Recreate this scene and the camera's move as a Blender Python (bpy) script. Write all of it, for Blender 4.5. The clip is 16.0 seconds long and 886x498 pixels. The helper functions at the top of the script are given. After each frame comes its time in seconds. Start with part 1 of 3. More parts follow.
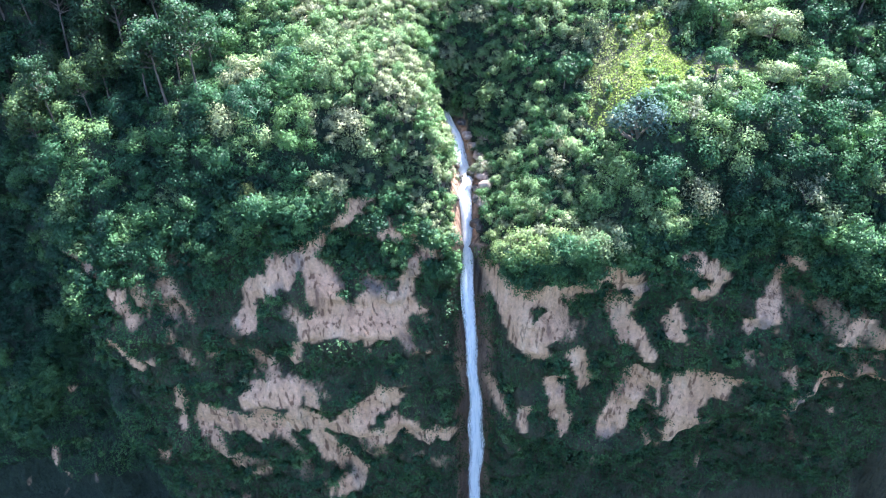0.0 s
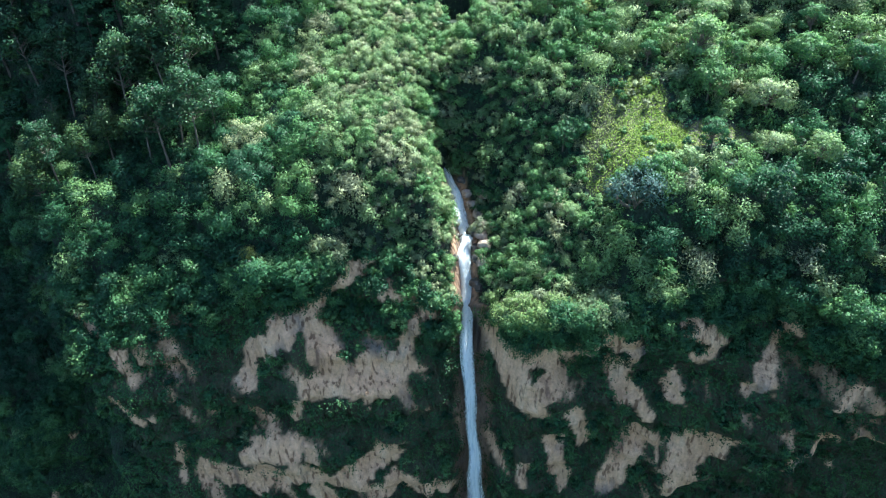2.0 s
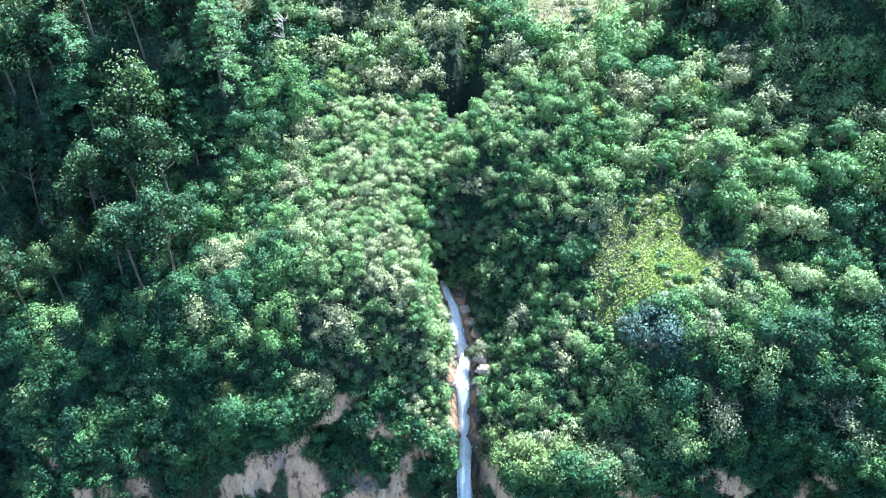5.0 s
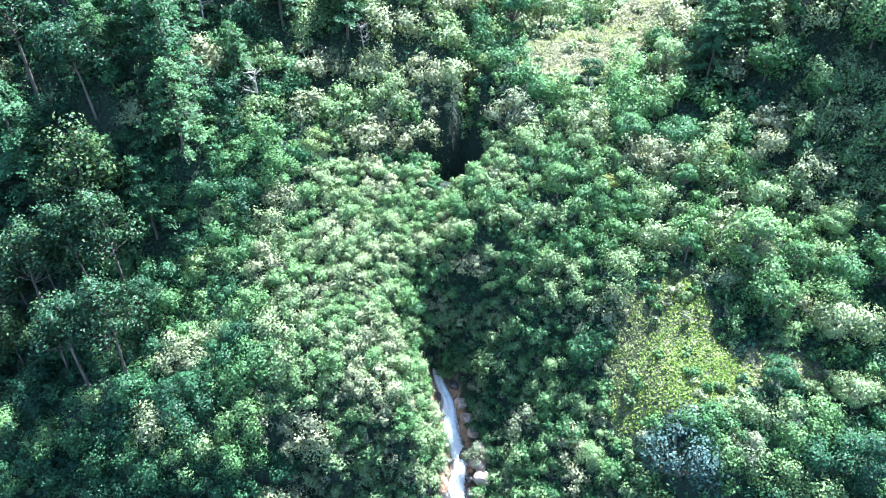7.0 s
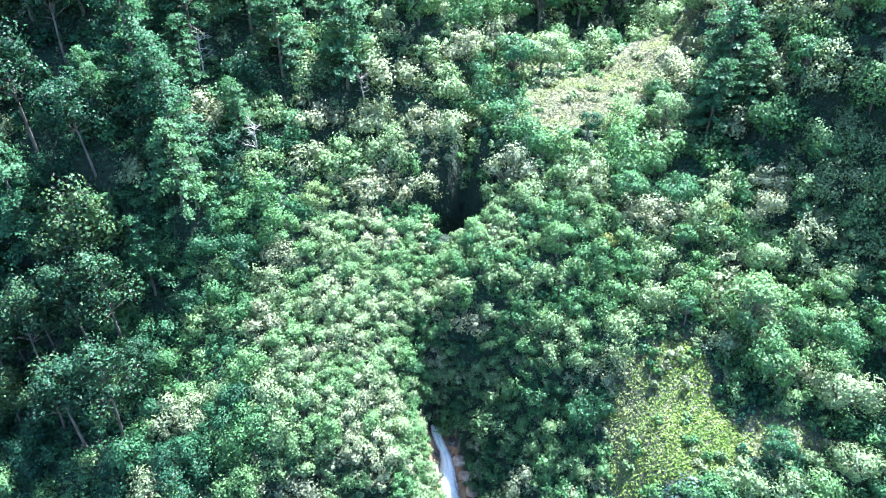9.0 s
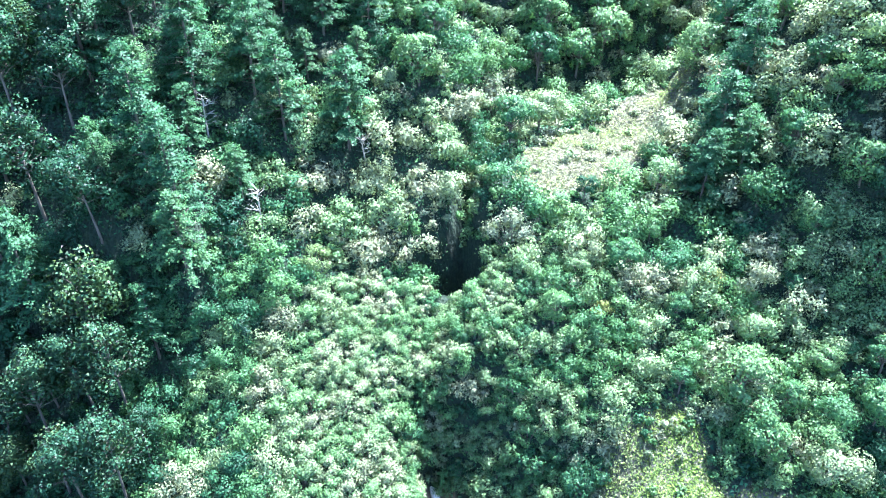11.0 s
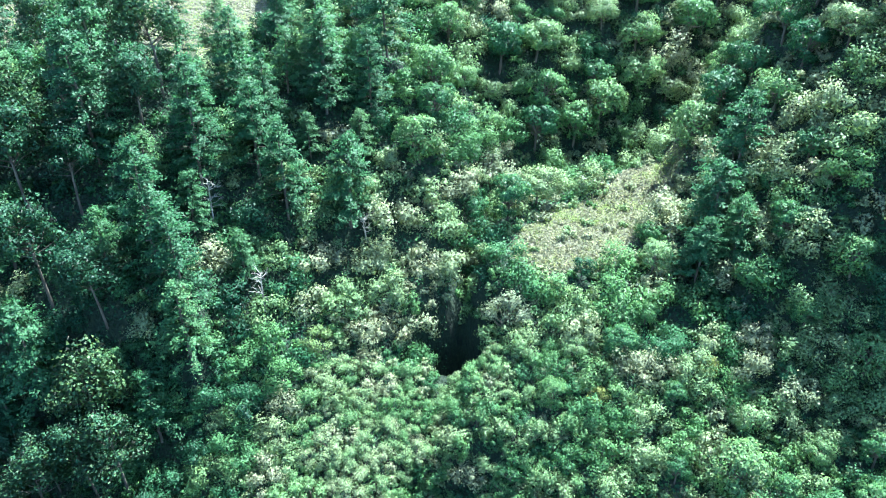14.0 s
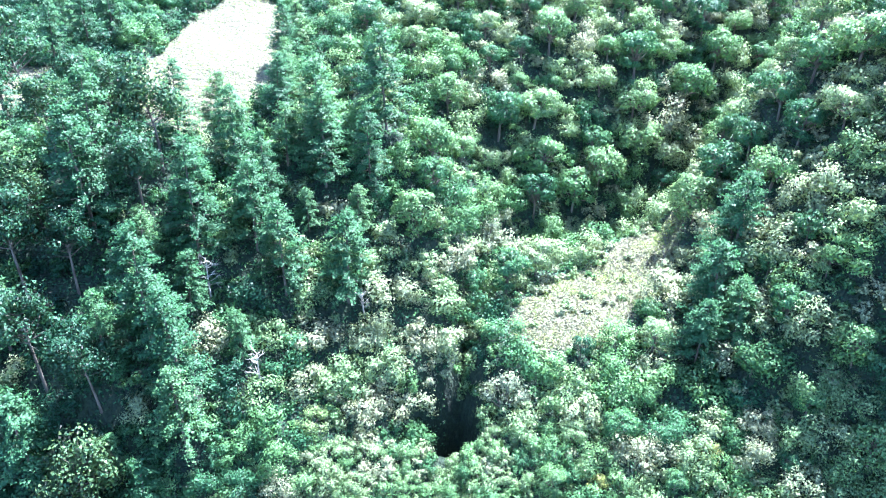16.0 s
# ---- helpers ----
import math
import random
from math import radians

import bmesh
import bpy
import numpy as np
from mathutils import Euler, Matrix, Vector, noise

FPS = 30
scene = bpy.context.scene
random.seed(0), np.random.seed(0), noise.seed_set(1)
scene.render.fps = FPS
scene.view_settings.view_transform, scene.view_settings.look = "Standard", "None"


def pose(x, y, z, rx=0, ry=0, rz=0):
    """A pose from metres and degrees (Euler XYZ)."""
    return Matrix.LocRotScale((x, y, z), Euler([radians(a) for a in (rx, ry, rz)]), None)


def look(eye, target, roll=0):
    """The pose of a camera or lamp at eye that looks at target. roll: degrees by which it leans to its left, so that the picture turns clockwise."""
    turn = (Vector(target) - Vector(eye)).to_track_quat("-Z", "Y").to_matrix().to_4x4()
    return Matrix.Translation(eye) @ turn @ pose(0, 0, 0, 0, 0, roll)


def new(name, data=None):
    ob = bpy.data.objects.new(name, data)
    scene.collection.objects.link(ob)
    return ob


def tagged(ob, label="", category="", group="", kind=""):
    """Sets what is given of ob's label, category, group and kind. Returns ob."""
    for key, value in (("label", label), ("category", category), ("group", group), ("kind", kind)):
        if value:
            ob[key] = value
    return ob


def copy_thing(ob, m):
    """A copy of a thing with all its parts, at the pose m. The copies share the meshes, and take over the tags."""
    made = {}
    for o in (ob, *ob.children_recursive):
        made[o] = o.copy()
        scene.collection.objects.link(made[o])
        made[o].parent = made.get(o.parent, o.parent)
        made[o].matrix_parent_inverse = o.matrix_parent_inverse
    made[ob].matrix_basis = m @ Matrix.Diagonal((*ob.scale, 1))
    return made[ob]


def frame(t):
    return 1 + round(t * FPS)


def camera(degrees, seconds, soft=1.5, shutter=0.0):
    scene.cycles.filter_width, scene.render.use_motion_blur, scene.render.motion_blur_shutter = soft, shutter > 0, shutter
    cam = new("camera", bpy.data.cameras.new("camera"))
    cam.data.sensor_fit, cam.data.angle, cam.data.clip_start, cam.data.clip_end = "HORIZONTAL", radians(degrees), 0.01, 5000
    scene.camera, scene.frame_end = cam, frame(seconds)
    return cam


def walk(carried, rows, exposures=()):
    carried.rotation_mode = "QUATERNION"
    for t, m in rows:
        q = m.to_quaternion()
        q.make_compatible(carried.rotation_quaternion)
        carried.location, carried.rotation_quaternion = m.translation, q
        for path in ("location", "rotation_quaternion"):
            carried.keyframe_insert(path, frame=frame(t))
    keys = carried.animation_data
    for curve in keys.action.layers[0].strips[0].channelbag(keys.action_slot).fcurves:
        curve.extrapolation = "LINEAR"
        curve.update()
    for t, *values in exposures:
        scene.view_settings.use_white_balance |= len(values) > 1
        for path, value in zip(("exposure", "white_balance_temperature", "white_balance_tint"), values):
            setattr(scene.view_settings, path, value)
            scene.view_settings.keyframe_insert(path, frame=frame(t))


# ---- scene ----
cam = camera(68.7, 16.0, soft=1.1)
METRES, EYE, TILT, LEAN, TURN = 70.0, 95.0, -35.0, 0.0, 0.0
ROWS = [
    (0.0, 0.0, 0.0, 0.0, 0.0, 0.0, 0.0),
    (0.5, 0.0005, -0.0128, 0.0199, 0.02, 0.17, -0.03),
    (1.0, 0.0011, -0.0187, 0.0446, 0.03, 0.35, -0.07),
    (1.5, 0.0017, -0.0173, 0.0736, 0.05, 0.6, -0.1),
    (2.0, 0.0024, -0.013, 0.1058, 0.07, 0.85, -0.14),
    (2.5, 0.0033, -0.0076, 0.1366, 0.08, 1.1, -0.16),
    (3.0, 0.0033, 0.0008, 0.1724, 0.09, 1.31, -0.2),
    (3.5, 0.0039, 0.0146, 0.208, 0.1, 1.6, -0.24),
    (4.0, 0.0056, 0.0336, 0.2479, 0.12, 1.88, -0.27),
    (6.5, 0.0207, 0.2086, 0.4282, 0.18, 2.88, -0.45),
    (7.0, 0.0234, 0.2466, 0.4677, 0.17, 3.06, -0.48),
    (7.5, 0.0253, 0.2658, 0.5014, 0.17, 3.26, -0.52),
    (8.0, 0.0263, 0.2683, 0.5212, 0.22, 3.38, -0.56),
    (8.5, 0.0261, 0.2566, 0.5385, 0.24, 3.51, -0.61),
    (11.0, 0.0275, 0.2124, 0.658, 0.28, 4.5, -0.78),
    (11.5, 0.029, 0.2149, 0.6882, 0.3, 4.76, -0.81),
    (12.0, 0.0291, 0.2133, 0.7101, 0.3, 4.88, -0.81),
    (12.5, 0.0295, 0.2065, 0.7264, 0.31, 5.0, -0.83),
    (13.0, 0.0293, 0.1981, 0.7362, 0.33, 5.07, -0.87),
    (13.5, 0.0293, 0.187, 0.7495, 0.35, 5.15, -0.91),
    (14.0, 0.0284, 0.1776, 0.7702, 0.31, 6.6, -0.95),
    (14.5, 0.0286, 0.1704, 0.7876, 0.32, 8.65, -0.99),
    (15.0, 0.0298, 0.1695, 0.806, 0.34, 8.91, -1.01),
    (15.5, 0.0313, 0.1721, 0.8383, 0.36, 9.03, -1.04),
    (16.0, 0.0329, 0.1684, 0.8679, 0.4, 9.22, -1.06),
]
EXPOSURES = [
    (0.0, 2.85, 5600, 18), (0.5, 2.55, 5600, 13), (1.5, 2.1, 5700, 1), (3.0, 2.0, 5550, -6), (4.0, 2.35, 5450, -1), (6.5, 2.75, 5350, 7),
    (8.0, 2.7, 5300, 4), (11.0, 3.1, 5100, 9), (12.5, 2.55, 5250, -6), (13.5, 2.4, 5250, -8), (14.5, 2.75, 5200, 2), (15.0, 2.95, 5150, 8), (16.0, 3.2, 5100, 13),
]
walk(cam, [(t, pose(0, 0, EYE, TILT, LEAN, TURN) @ pose(METRES * x, METRES * y, METRES * z, 90 + pitch, roll, yaw)) for t, x, y, z, yaw, pitch, roll in ROWS], EXPOSURES)


# ---- light ----
SUN = Vector((0.27, 0.35, 0.90)).normalized()
sun = new("sun", bpy.data.lights.new("sun", "SUN"))
sun.data.energy, sun.data.angle, sun.data.color = 4.9, radians(0.6), (1.0, 0.95, 0.86)
sun.matrix_world = look((0, 0, 300), Vector((0, 0, 300)) - SUN)
world = bpy.data.worlds.new("sky")
scene.world = world
world.use_nodes = True
sky = world.node_tree.nodes.new("ShaderNodeTexSky")
sky.sky_type, sky.sun_disc = "NISHITA", False
sky.sun_elevation, sky.sun_rotation = math.asin(SUN.z), math.atan2(SUN.x, SUN.y)
world.node_tree.nodes["Background"].inputs["Strength"].default_value = 0.088
world.node_tree.links.new(sky.outputs[0], world.node_tree.nodes["Background"].inputs["Color"])


# ---- materials ----
def material(name, roughness=0.7):
    m = bpy.data.materials.new(name)
    m.use_nodes = True
    bsdf = m.node_tree.nodes["Principled BSDF"]
    bsdf.inputs["Roughness"].default_value = roughness
    return m, m.node_tree, bsdf


def node(tree, kind, **sockets):
    n = tree.nodes.new(kind)
    for key, value in sockets.items():
        n.inputs[key.replace("_", " ")].default_value = value
    return n


def noise_at(tree, scale, detail=4.0, stretch=None):
    co = tree.nodes.new("ShaderNodeTexCoord")
    n = node(tree, "ShaderNodeTexNoise", Scale=scale, Detail=detail)
    if stretch:
        mp = tree.nodes.new("ShaderNodeMapping")
        mp.inputs["Scale"].default_value = stretch
        tree.links.new(co.outputs["Object"], mp.inputs[0])
        tree.links.new(mp.outputs[0], n.inputs["Vector"])
    else:
        tree.links.new(co.outputs["Object"], n.inputs["Vector"])
    return n.outputs["Fac"]


def ramp(tree, fac, stops):
    r = tree.nodes.new("ShaderNodeValToRGB")
    while len(r.color_ramp.elements) < len(stops):
        r.color_ramp.elements.new(0.5)
    for e, (at, c) in zip(r.color_ramp.elements, stops):
        e.position, e.color = at, (*c, 1)
    tree.links.new(fac, r.inputs[0])
    return r.outputs[0]


def mix(tree, fac, a, b, blend="MIX"):
    n = tree.nodes.new("ShaderNodeMix")
    n.data_type, n.blend_type = "RGBA", blend
    for s, v in ((n.inputs[0], fac), (n.inputs[6], a), (n.inputs[7], b)):
        if isinstance(v, bpy.types.NodeSocket):
            tree.links.new(v, s)
        else:
            s.default_value = v if not isinstance(v, tuple) else (*v, 1)
    return n.outputs[2]


def attribute(tree, name):
    a = tree.nodes.new("ShaderNodeAttribute")
    a.attribute_name = name
    return a.outputs["Fac"]


def bump(tree, bsdf, height, strength, distance):
    b = node(tree, "ShaderNodeBump", Strength=strength, Distance=distance)
    tree.links.new(height, b.inputs["Height"])
    tree.links.new(b.outputs[0], bsdf.inputs["Normal"])


def leaf_material(name, dark, mid, pale, gloss=0.5, vary=0.0, stops=None):
    """Leaves: the plant's tone (in the undergrowth with sun and shade by place) along dark, mid and pale, each leaf a
    little different, some light through the blade.
    """
    m, t, bsdf = material(name, gloss)
    island = t.nodes.new("ShaderNodeNewGeometry").outputs["Random Per Island"]
    each = node(t, "ShaderNodeMath")
    each.operation = "MULTIPLY_ADD"
    t.links.new(t.nodes.new("ShaderNodeObjectInfo").outputs["Random"], each.inputs[0])
    each.inputs[1].default_value = vary
    t.links.new(attribute(t, "tone"), each.inputs[2])
    tone = ramp(t, each.outputs[0], stops or ((0.0, dark), (0.5, mid), (1.0, pale)))
    shade = ramp(t, island, ((0.0, (0.6, 0.65, 0.65)), (0.6, (1.0, 1.0, 1.0)), (1.0, (1.35, 1.25, 1.1))))
    colour = mix(t, 1.0, tone, shade, "MULTIPLY")
    t.links.new(colour, bsdf.inputs["Base Color"])
    bsdf.inputs["Specular IOR Level"].default_value = 0.22
    facing = t.nodes.new("ShaderNodeAttribute")
    facing.attribute_name = "facing"
    turned = t.nodes.new("ShaderNodeVectorTransform")
    turned.vector_type, turned.convert_from, turned.convert_to = "NORMAL", "OBJECT", "WORLD"
    t.links.new(facing.outputs["Vector"], turned.inputs[0])
    t.links.new(turned.outputs[0], bsdf.inputs["Normal"])
    through_leaf = t.nodes.new("ShaderNodeBsdfTranslucent")
    t.links.new(mix(t, 1.0, colour, (1.15, 1.25, 0.6), "MULTIPLY"), through_leaf.inputs[0])
    both = node(t, "ShaderNodeMixShader", Fac=0.16)
    t.links.new(bsdf.outputs[0], both.inputs[1])
    t.links.new(through_leaf.outputs[0], both.inputs[2])
    t.links.new(both.outputs[0], t.nodes["Material Output"].inputs["Surface"])
    return m


# from dark evergreen leaves over fresh green and sage to beige blossom
MIXED = ((0.0, (0.018, 0.062, 0.036)), (0.28, (0.050, 0.135, 0.062)), (0.5, (0.110, 0.225, 0.080)), (0.72, (0.190, 0.280, 0.130)), (0.9, (0.245, 0.300, 0.165)), (1.0, (0.265, 0.290, 0.180)))
BUSH = leaf_material("bush_leaf", None, None, None, 0.5, 0.3, MIXED)
LEAF = leaf_material("shrub_leaf", None, None, None, 0.5, 0.0, MIXED)
CONIFER = leaf_material("conifer_needles", (0.020, 0.072, 0.038), (0.055, 0.145, 0.060), (0.14, 0.235, 0.088), 0.55, 0.25)
EUCALYPT = leaf_material("eucalyptus_leaf", (0.020, 0.068, 0.042), (0.050, 0.118, 0.062), (0.16, 0.23, 0.08), 0.5, 0.25)
IVY = leaf_material("creeper_leaf", (0.022, 0.066, 0.032), (0.058, 0.135, 0.050), (0.13, 0.21, 0.075), 0.55)
STRAW = leaf_material("grass_blade", (0.075, 0.16, 0.03), (0.20, 0.29, 0.06), (0.245, 0.24, 0.165), 0.7)


def ground_material():
    m, t, bsdf = material("hillside_ground", 0.9)
    streak = noise_at(t, 0.35, 8, (1.0, 1.0, 0.28))
    fine = noise_at(t, 2.2, 8)
    stain = noise_at(t, 0.16, 5, (1.0, 1.0, 0.4))
    rock = ramp(t, streak, ((0.28, (0.32, 0.18, 0.12)), (0.38, (0.68, 0.40, 0.24)), (0.6, (0.80, 0.495, 0.31)), (0.75, (0.82, 0.59, 0.41))))
    rock = mix(t, ramp(t, stain, ((0.61, (0, 0, 0)), (0.72, (1, 1, 1)))), rock, (0.20, 0.17, 0.16))
    # brown upright streaks of the rock, plus the shadows of its flutes painted in
    crack_shade = noise_at(t, 1.5, 8, (1.0, 1.0, 0.2))
    rock = mix(t, 0.9, rock, ramp(t, crack_shade, ((0.36, (0.30, 0.25, 0.23)), (0.44, (0.95, 0.94, 0.93)), (0.7, (1.1, 1.1, 1.1)))), "MULTIPLY")
    rock = mix(t, 0.35, rock, ramp(t, fine, ((0.3, (0.35, 0.33, 0.32)), (0.7, (1.1, 1.1, 1.1)))), "MULTIPLY")
    wet = mix(t, 0.75, rock, (0.018, 0.024, 0.030))
    # near-black ground that shows between the plants
    dark_ground = ramp(t, fine, ((0.3, (0.006, 0.014, 0.008)), (0.55, (0.014, 0.030, 0.014)), (0.75, (0.030, 0.042, 0.020))))
    straw = ramp(t, fine, ((0.3, (0.06, 0.075, 0.032)), (0.42, (0.12, 0.12, 0.066)), (0.55, (0.145, 0.132, 0.092)), (0.75, (0.19, 0.168, 0.125))))
    colour = mix(t, attribute(t, "straw"), dark_ground, straw)
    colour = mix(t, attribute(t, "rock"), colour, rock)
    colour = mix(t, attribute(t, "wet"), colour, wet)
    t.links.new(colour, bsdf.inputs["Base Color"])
    rough = node(t, "ShaderNodeMath", )
    rough.operation = "MULTIPLY_ADD"
    rough.inputs[1].default_value, rough.inputs[2].default_value = -0.6, 0.92
    t.links.new(attribute(t, "wet"), rough.inputs[0])
    t.links.new(rough.outputs[0], bsdf.inputs["Roughness"])
    flute = noise_at(t, 1.1, 7, (1.0, 1.0, 0.22))
    grain = noise_at(t, 3.4, 6, (1.0, 1.0, 0.5))
    add = node(t, "ShaderNodeMath")
    add.operation = "MULTIPLY_ADD"
    t.links.new(grain, add.inputs[0])
    add.inputs[1].default_value = 0.25
    t.links.new(flute, add.inputs[2])
    bump(t, bsdf, add.outputs[0], 1.0, 1.3)
    return m


def plain(name, stops, scale, roughness=0.8, depth=0.05, stretch=None):
    m, t, bsdf = material(name, roughness)
    n = noise_at(t, scale, 6, stretch)
    t.links.new(ramp(t, n, stops), bsdf.inputs["Base Color"])
    bump(t, bsdf, n, 0.8, depth)
    return m


GROUND = ground_material()
BARK = plain("bark", ((0.3, (0.06, 0.045, 0.035)), (0.7, (0.20, 0.17, 0.14))), 3, 0.9, 0.04, (1, 1, 0.2))
PALE_BARK = plain("pale_bark", ((0.3, (0.22, 0.20, 0.17)), (0.7, (0.46, 0.43, 0.39))), 3, 0.8, 0.03, (1, 1, 0.2))
WET_ROCK = plain("wet_rock", ((0.3, (0.015, 0.016, 0.02)), (0.55, (0.07, 0.06, 0.055)), (0.75, (0.22, 0.17, 0.14))), 1.3, 0.3, 0.15)
DRY_ROCK = plain("dry_rock", ((0.3, (0.16, 0.12, 0.10)), (0.55, (0.38, 0.29, 0.24)), (0.75, (0.5, 0.42, 0.36))), 1.3, 0.85, 0.15)


def water_material():
    """White water: long streaks of foam, thin between them."""
    m, t, bsdf = material("white_water", 0.35)
    n = noise_at(t, 2.6, 7, (1.0, 1.0, 0.10))
    fine = noise_at(t, 7.0, 5, (1.0, 1.0, 0.16))
    t.links.new(ramp(t, n, ((0.32, (0.50, 0.57, 0.64)), (0.45, (0.88, 0.90, 0.92)), (0.55, (0.97, 0.97, 0.97)))), bsdf.inputs["Base Color"])
    frayed = node(t, "ShaderNodeMath")
    frayed.operation = "MULTIPLY_ADD"
    t.links.new(attribute(t, "body"), frayed.inputs[0])
    frayed.inputs[1].default_value = 0.62
    t.links.new(fine, frayed.inputs[2])
    cover = ramp(t, frayed.outputs[0], ((0.48, (0, 0, 0)), (0.92, (1, 1, 1))))
    bump(t, bsdf, n, 0.6, 0.2)
    glow = t.nodes.new("ShaderNodeBsdfTranslucent")
    glow.inputs[0].default_value = (0.93, 0.95, 0.97, 1)
    clear = t.nodes.new("ShaderNodeBsdfTransparent")
    spray = node(t, "ShaderNodeMixShader", Fac=0.5)
    t.links.new(bsdf.outputs[0], spray.inputs[1])
    t.links.new(glow.outputs[0], spray.inputs[2])
    thin = t.nodes.new("ShaderNodeMixShader")
    t.links.new(cover, thin.inputs[0])
    t.links.new(clear.outputs[0], thin.inputs[1])
    t.links.new(spray.outputs[0], thin.inputs[2])
    t.links.new(thin.outputs[0], t.nodes["Material Output"].inputs["Surface"])
    return m


WATER = water_material()


# ---- the shape of the hillside ----
def lattice(ix, iy, iz, seed):
    h = (ix * 374761393 + iy * 668265263 + iz * 1274126177 + seed * 974634599) & 0xFFFFFFFF
    h = ((h ^ (h >> 13)) * 1274126177) & 0xFFFFFFFF
    return ((h ^ (h >> 16)) & 0xFFFF) / 65535.0


def rough(x, y, z, size, seed=0, octaves=3):
    """Smooth noise from -1 to 1 with features of that size in metres."""
    x, y, z = np.broadcast_arrays(np.asarray(x, float), np.asarray(y, float), np.asarray(z, float))
    total, weight, norm = 0.0, 1.0, 0.0
    for k in range(octaves):
        p = [c / size + 100.0 for c in (x, y, z)]
        i = [np.floor(c).astype(np.int64) for c in p]
        f = [c - j for c, j in zip(p, i)]
        f = [c * c * (3 - 2 * c) for c in f]
        v = 0.0
        for a in (0, 1):
            for b in (0, 1):
                for c in (0, 1):
                    w = (f[0] if a else 1 - f[0]) * (f[1] if b else 1 - f[1]) * (f[2] if c else 1 - f[2])
                    v = v + w * lattice(i[0] + a, i[1] + b, i[2] + c, seed + k)
        total, norm = total + weight * (2 * v - 1), norm + weight
        weight, size = weight * 0.5, size * 0.5
    return total / norm


def ease(a, b, v):
    s = np.clip((v - a) / (b - a), 0, 1)
    return s * s * (3 - 2 * s)


# the stream: its line in plan and its bed
STREAM = [(6.0, 60), (3.4, 76), (3.2, 88), (0.8, 96), (0.0, 104), (2.0, 111), (4.2, 118), (5.5, 133), (10, 143), (19, 150), (31, 156), (47, 162), (76, 175), (118, 198), (200, 240)]
BED_Y = (60, 76, 82, 88, 97, 102, 113, 116, 119, 123, 137, 150, 175, 240, 300)
BED_Z = (36, 39.5, 43, 46.5, 53.5, 67.5, 73, 58, 60, 77, 83, 81, 84, 100, 110)


def from_stream(x, y):
    """Distance to the stream's line; positive on its right bank, negative on its left."""
    best, side = np.full(np.shape(x), 1e9), np.ones(np.shape(x))
    for (ax, ay), (bx, by) in zip(STREAM, STREAM[1:]):
        dx, dy = bx - ax, by - ay
        s = np.clip(((x - ax) * dx + (y - ay) * dy) / (dx * dx + dy * dy), 0, 1)
        px, py = x - ax - s * dx, y - ay - s * dy
        d = np.hypot(px, py)
        nearer = d < best
        side = np.where(nearer, np.where(px * dy - py * dx > 0, 1.0, -1.0), side)
        best = np.where(nearer, d, best)
    return best * side


def hill(x, y):
    """The ground above the cliff's edge."""
    left = np.interp(y, (72, 76, 80, 86, 102, 115, 125, 140, 150, 165, 200, 260, 400, 900), (44, 51, 59, 65, 70, 76, 84, 98, 109, 115, 126, 142, 175, 240))
    west = np.clip(-12 - x, 0, 60)
    left = left - 0.26 * west * (1 - ease(92, 106, y)) + 0.42 * np.minimum(west, 32) * ease(102, 112, y) * (1 - ease(135, 152, y))
    left = left - 34 * ease(56, 78, -x) * (1 - ease(84, 124, y))
    left = left + 3.0 * ease(-20, 0, x) * ease(158, 175, y)
    right = np.interp(y, (68, 72, 75, 80, 88, 100, 107, 120, 130, 140, 165, 260, 900), (49, 57.5, 62, 64, 66, 72, 77, 83, 86, 87, 92, 105, 200))
    lip = np.interp(y, (68, 74, 80, 88, 94), (43, 47, 53, 62, 68.6))
    right = np.where(y < 94, lip + (right - lip) * ease(17, 27, x), right)
    east = np.clip(x - 28, 0, 70)
    right = right + 0.24 * east * ease(78, 92, y) + 1.2 * np.clip(x - 39, 0, 24) * ease(100, 116, y)
    d = from_stream(x, y)
    bed = np.interp(y, BED_Y, BED_Z)
    along = (76, 90, 99, 102, 113, 116, 119, 122, 138, 150, 160)
    wide = np.where(d < 0, np.interp(y, along, (6, 5.5, 4, 4.5, 5, 4.6, 4.6, 1.8, 3, 9, 15)), np.interp(y, along, (10, 11, 6, 5, 5.5, 3.5, 3.5, 1.8, 2.5, 4, 5)))
    bank = np.where(d < 0, left, right)
    z = bed + (bank - bed) * (1 - np.exp(-(np.abs(d) / wide) ** 1.5))
    return z + 1.1 * rough(x, y, 0, 14, 3) + 0.35 * rough(x, y, 0, 3, 4)


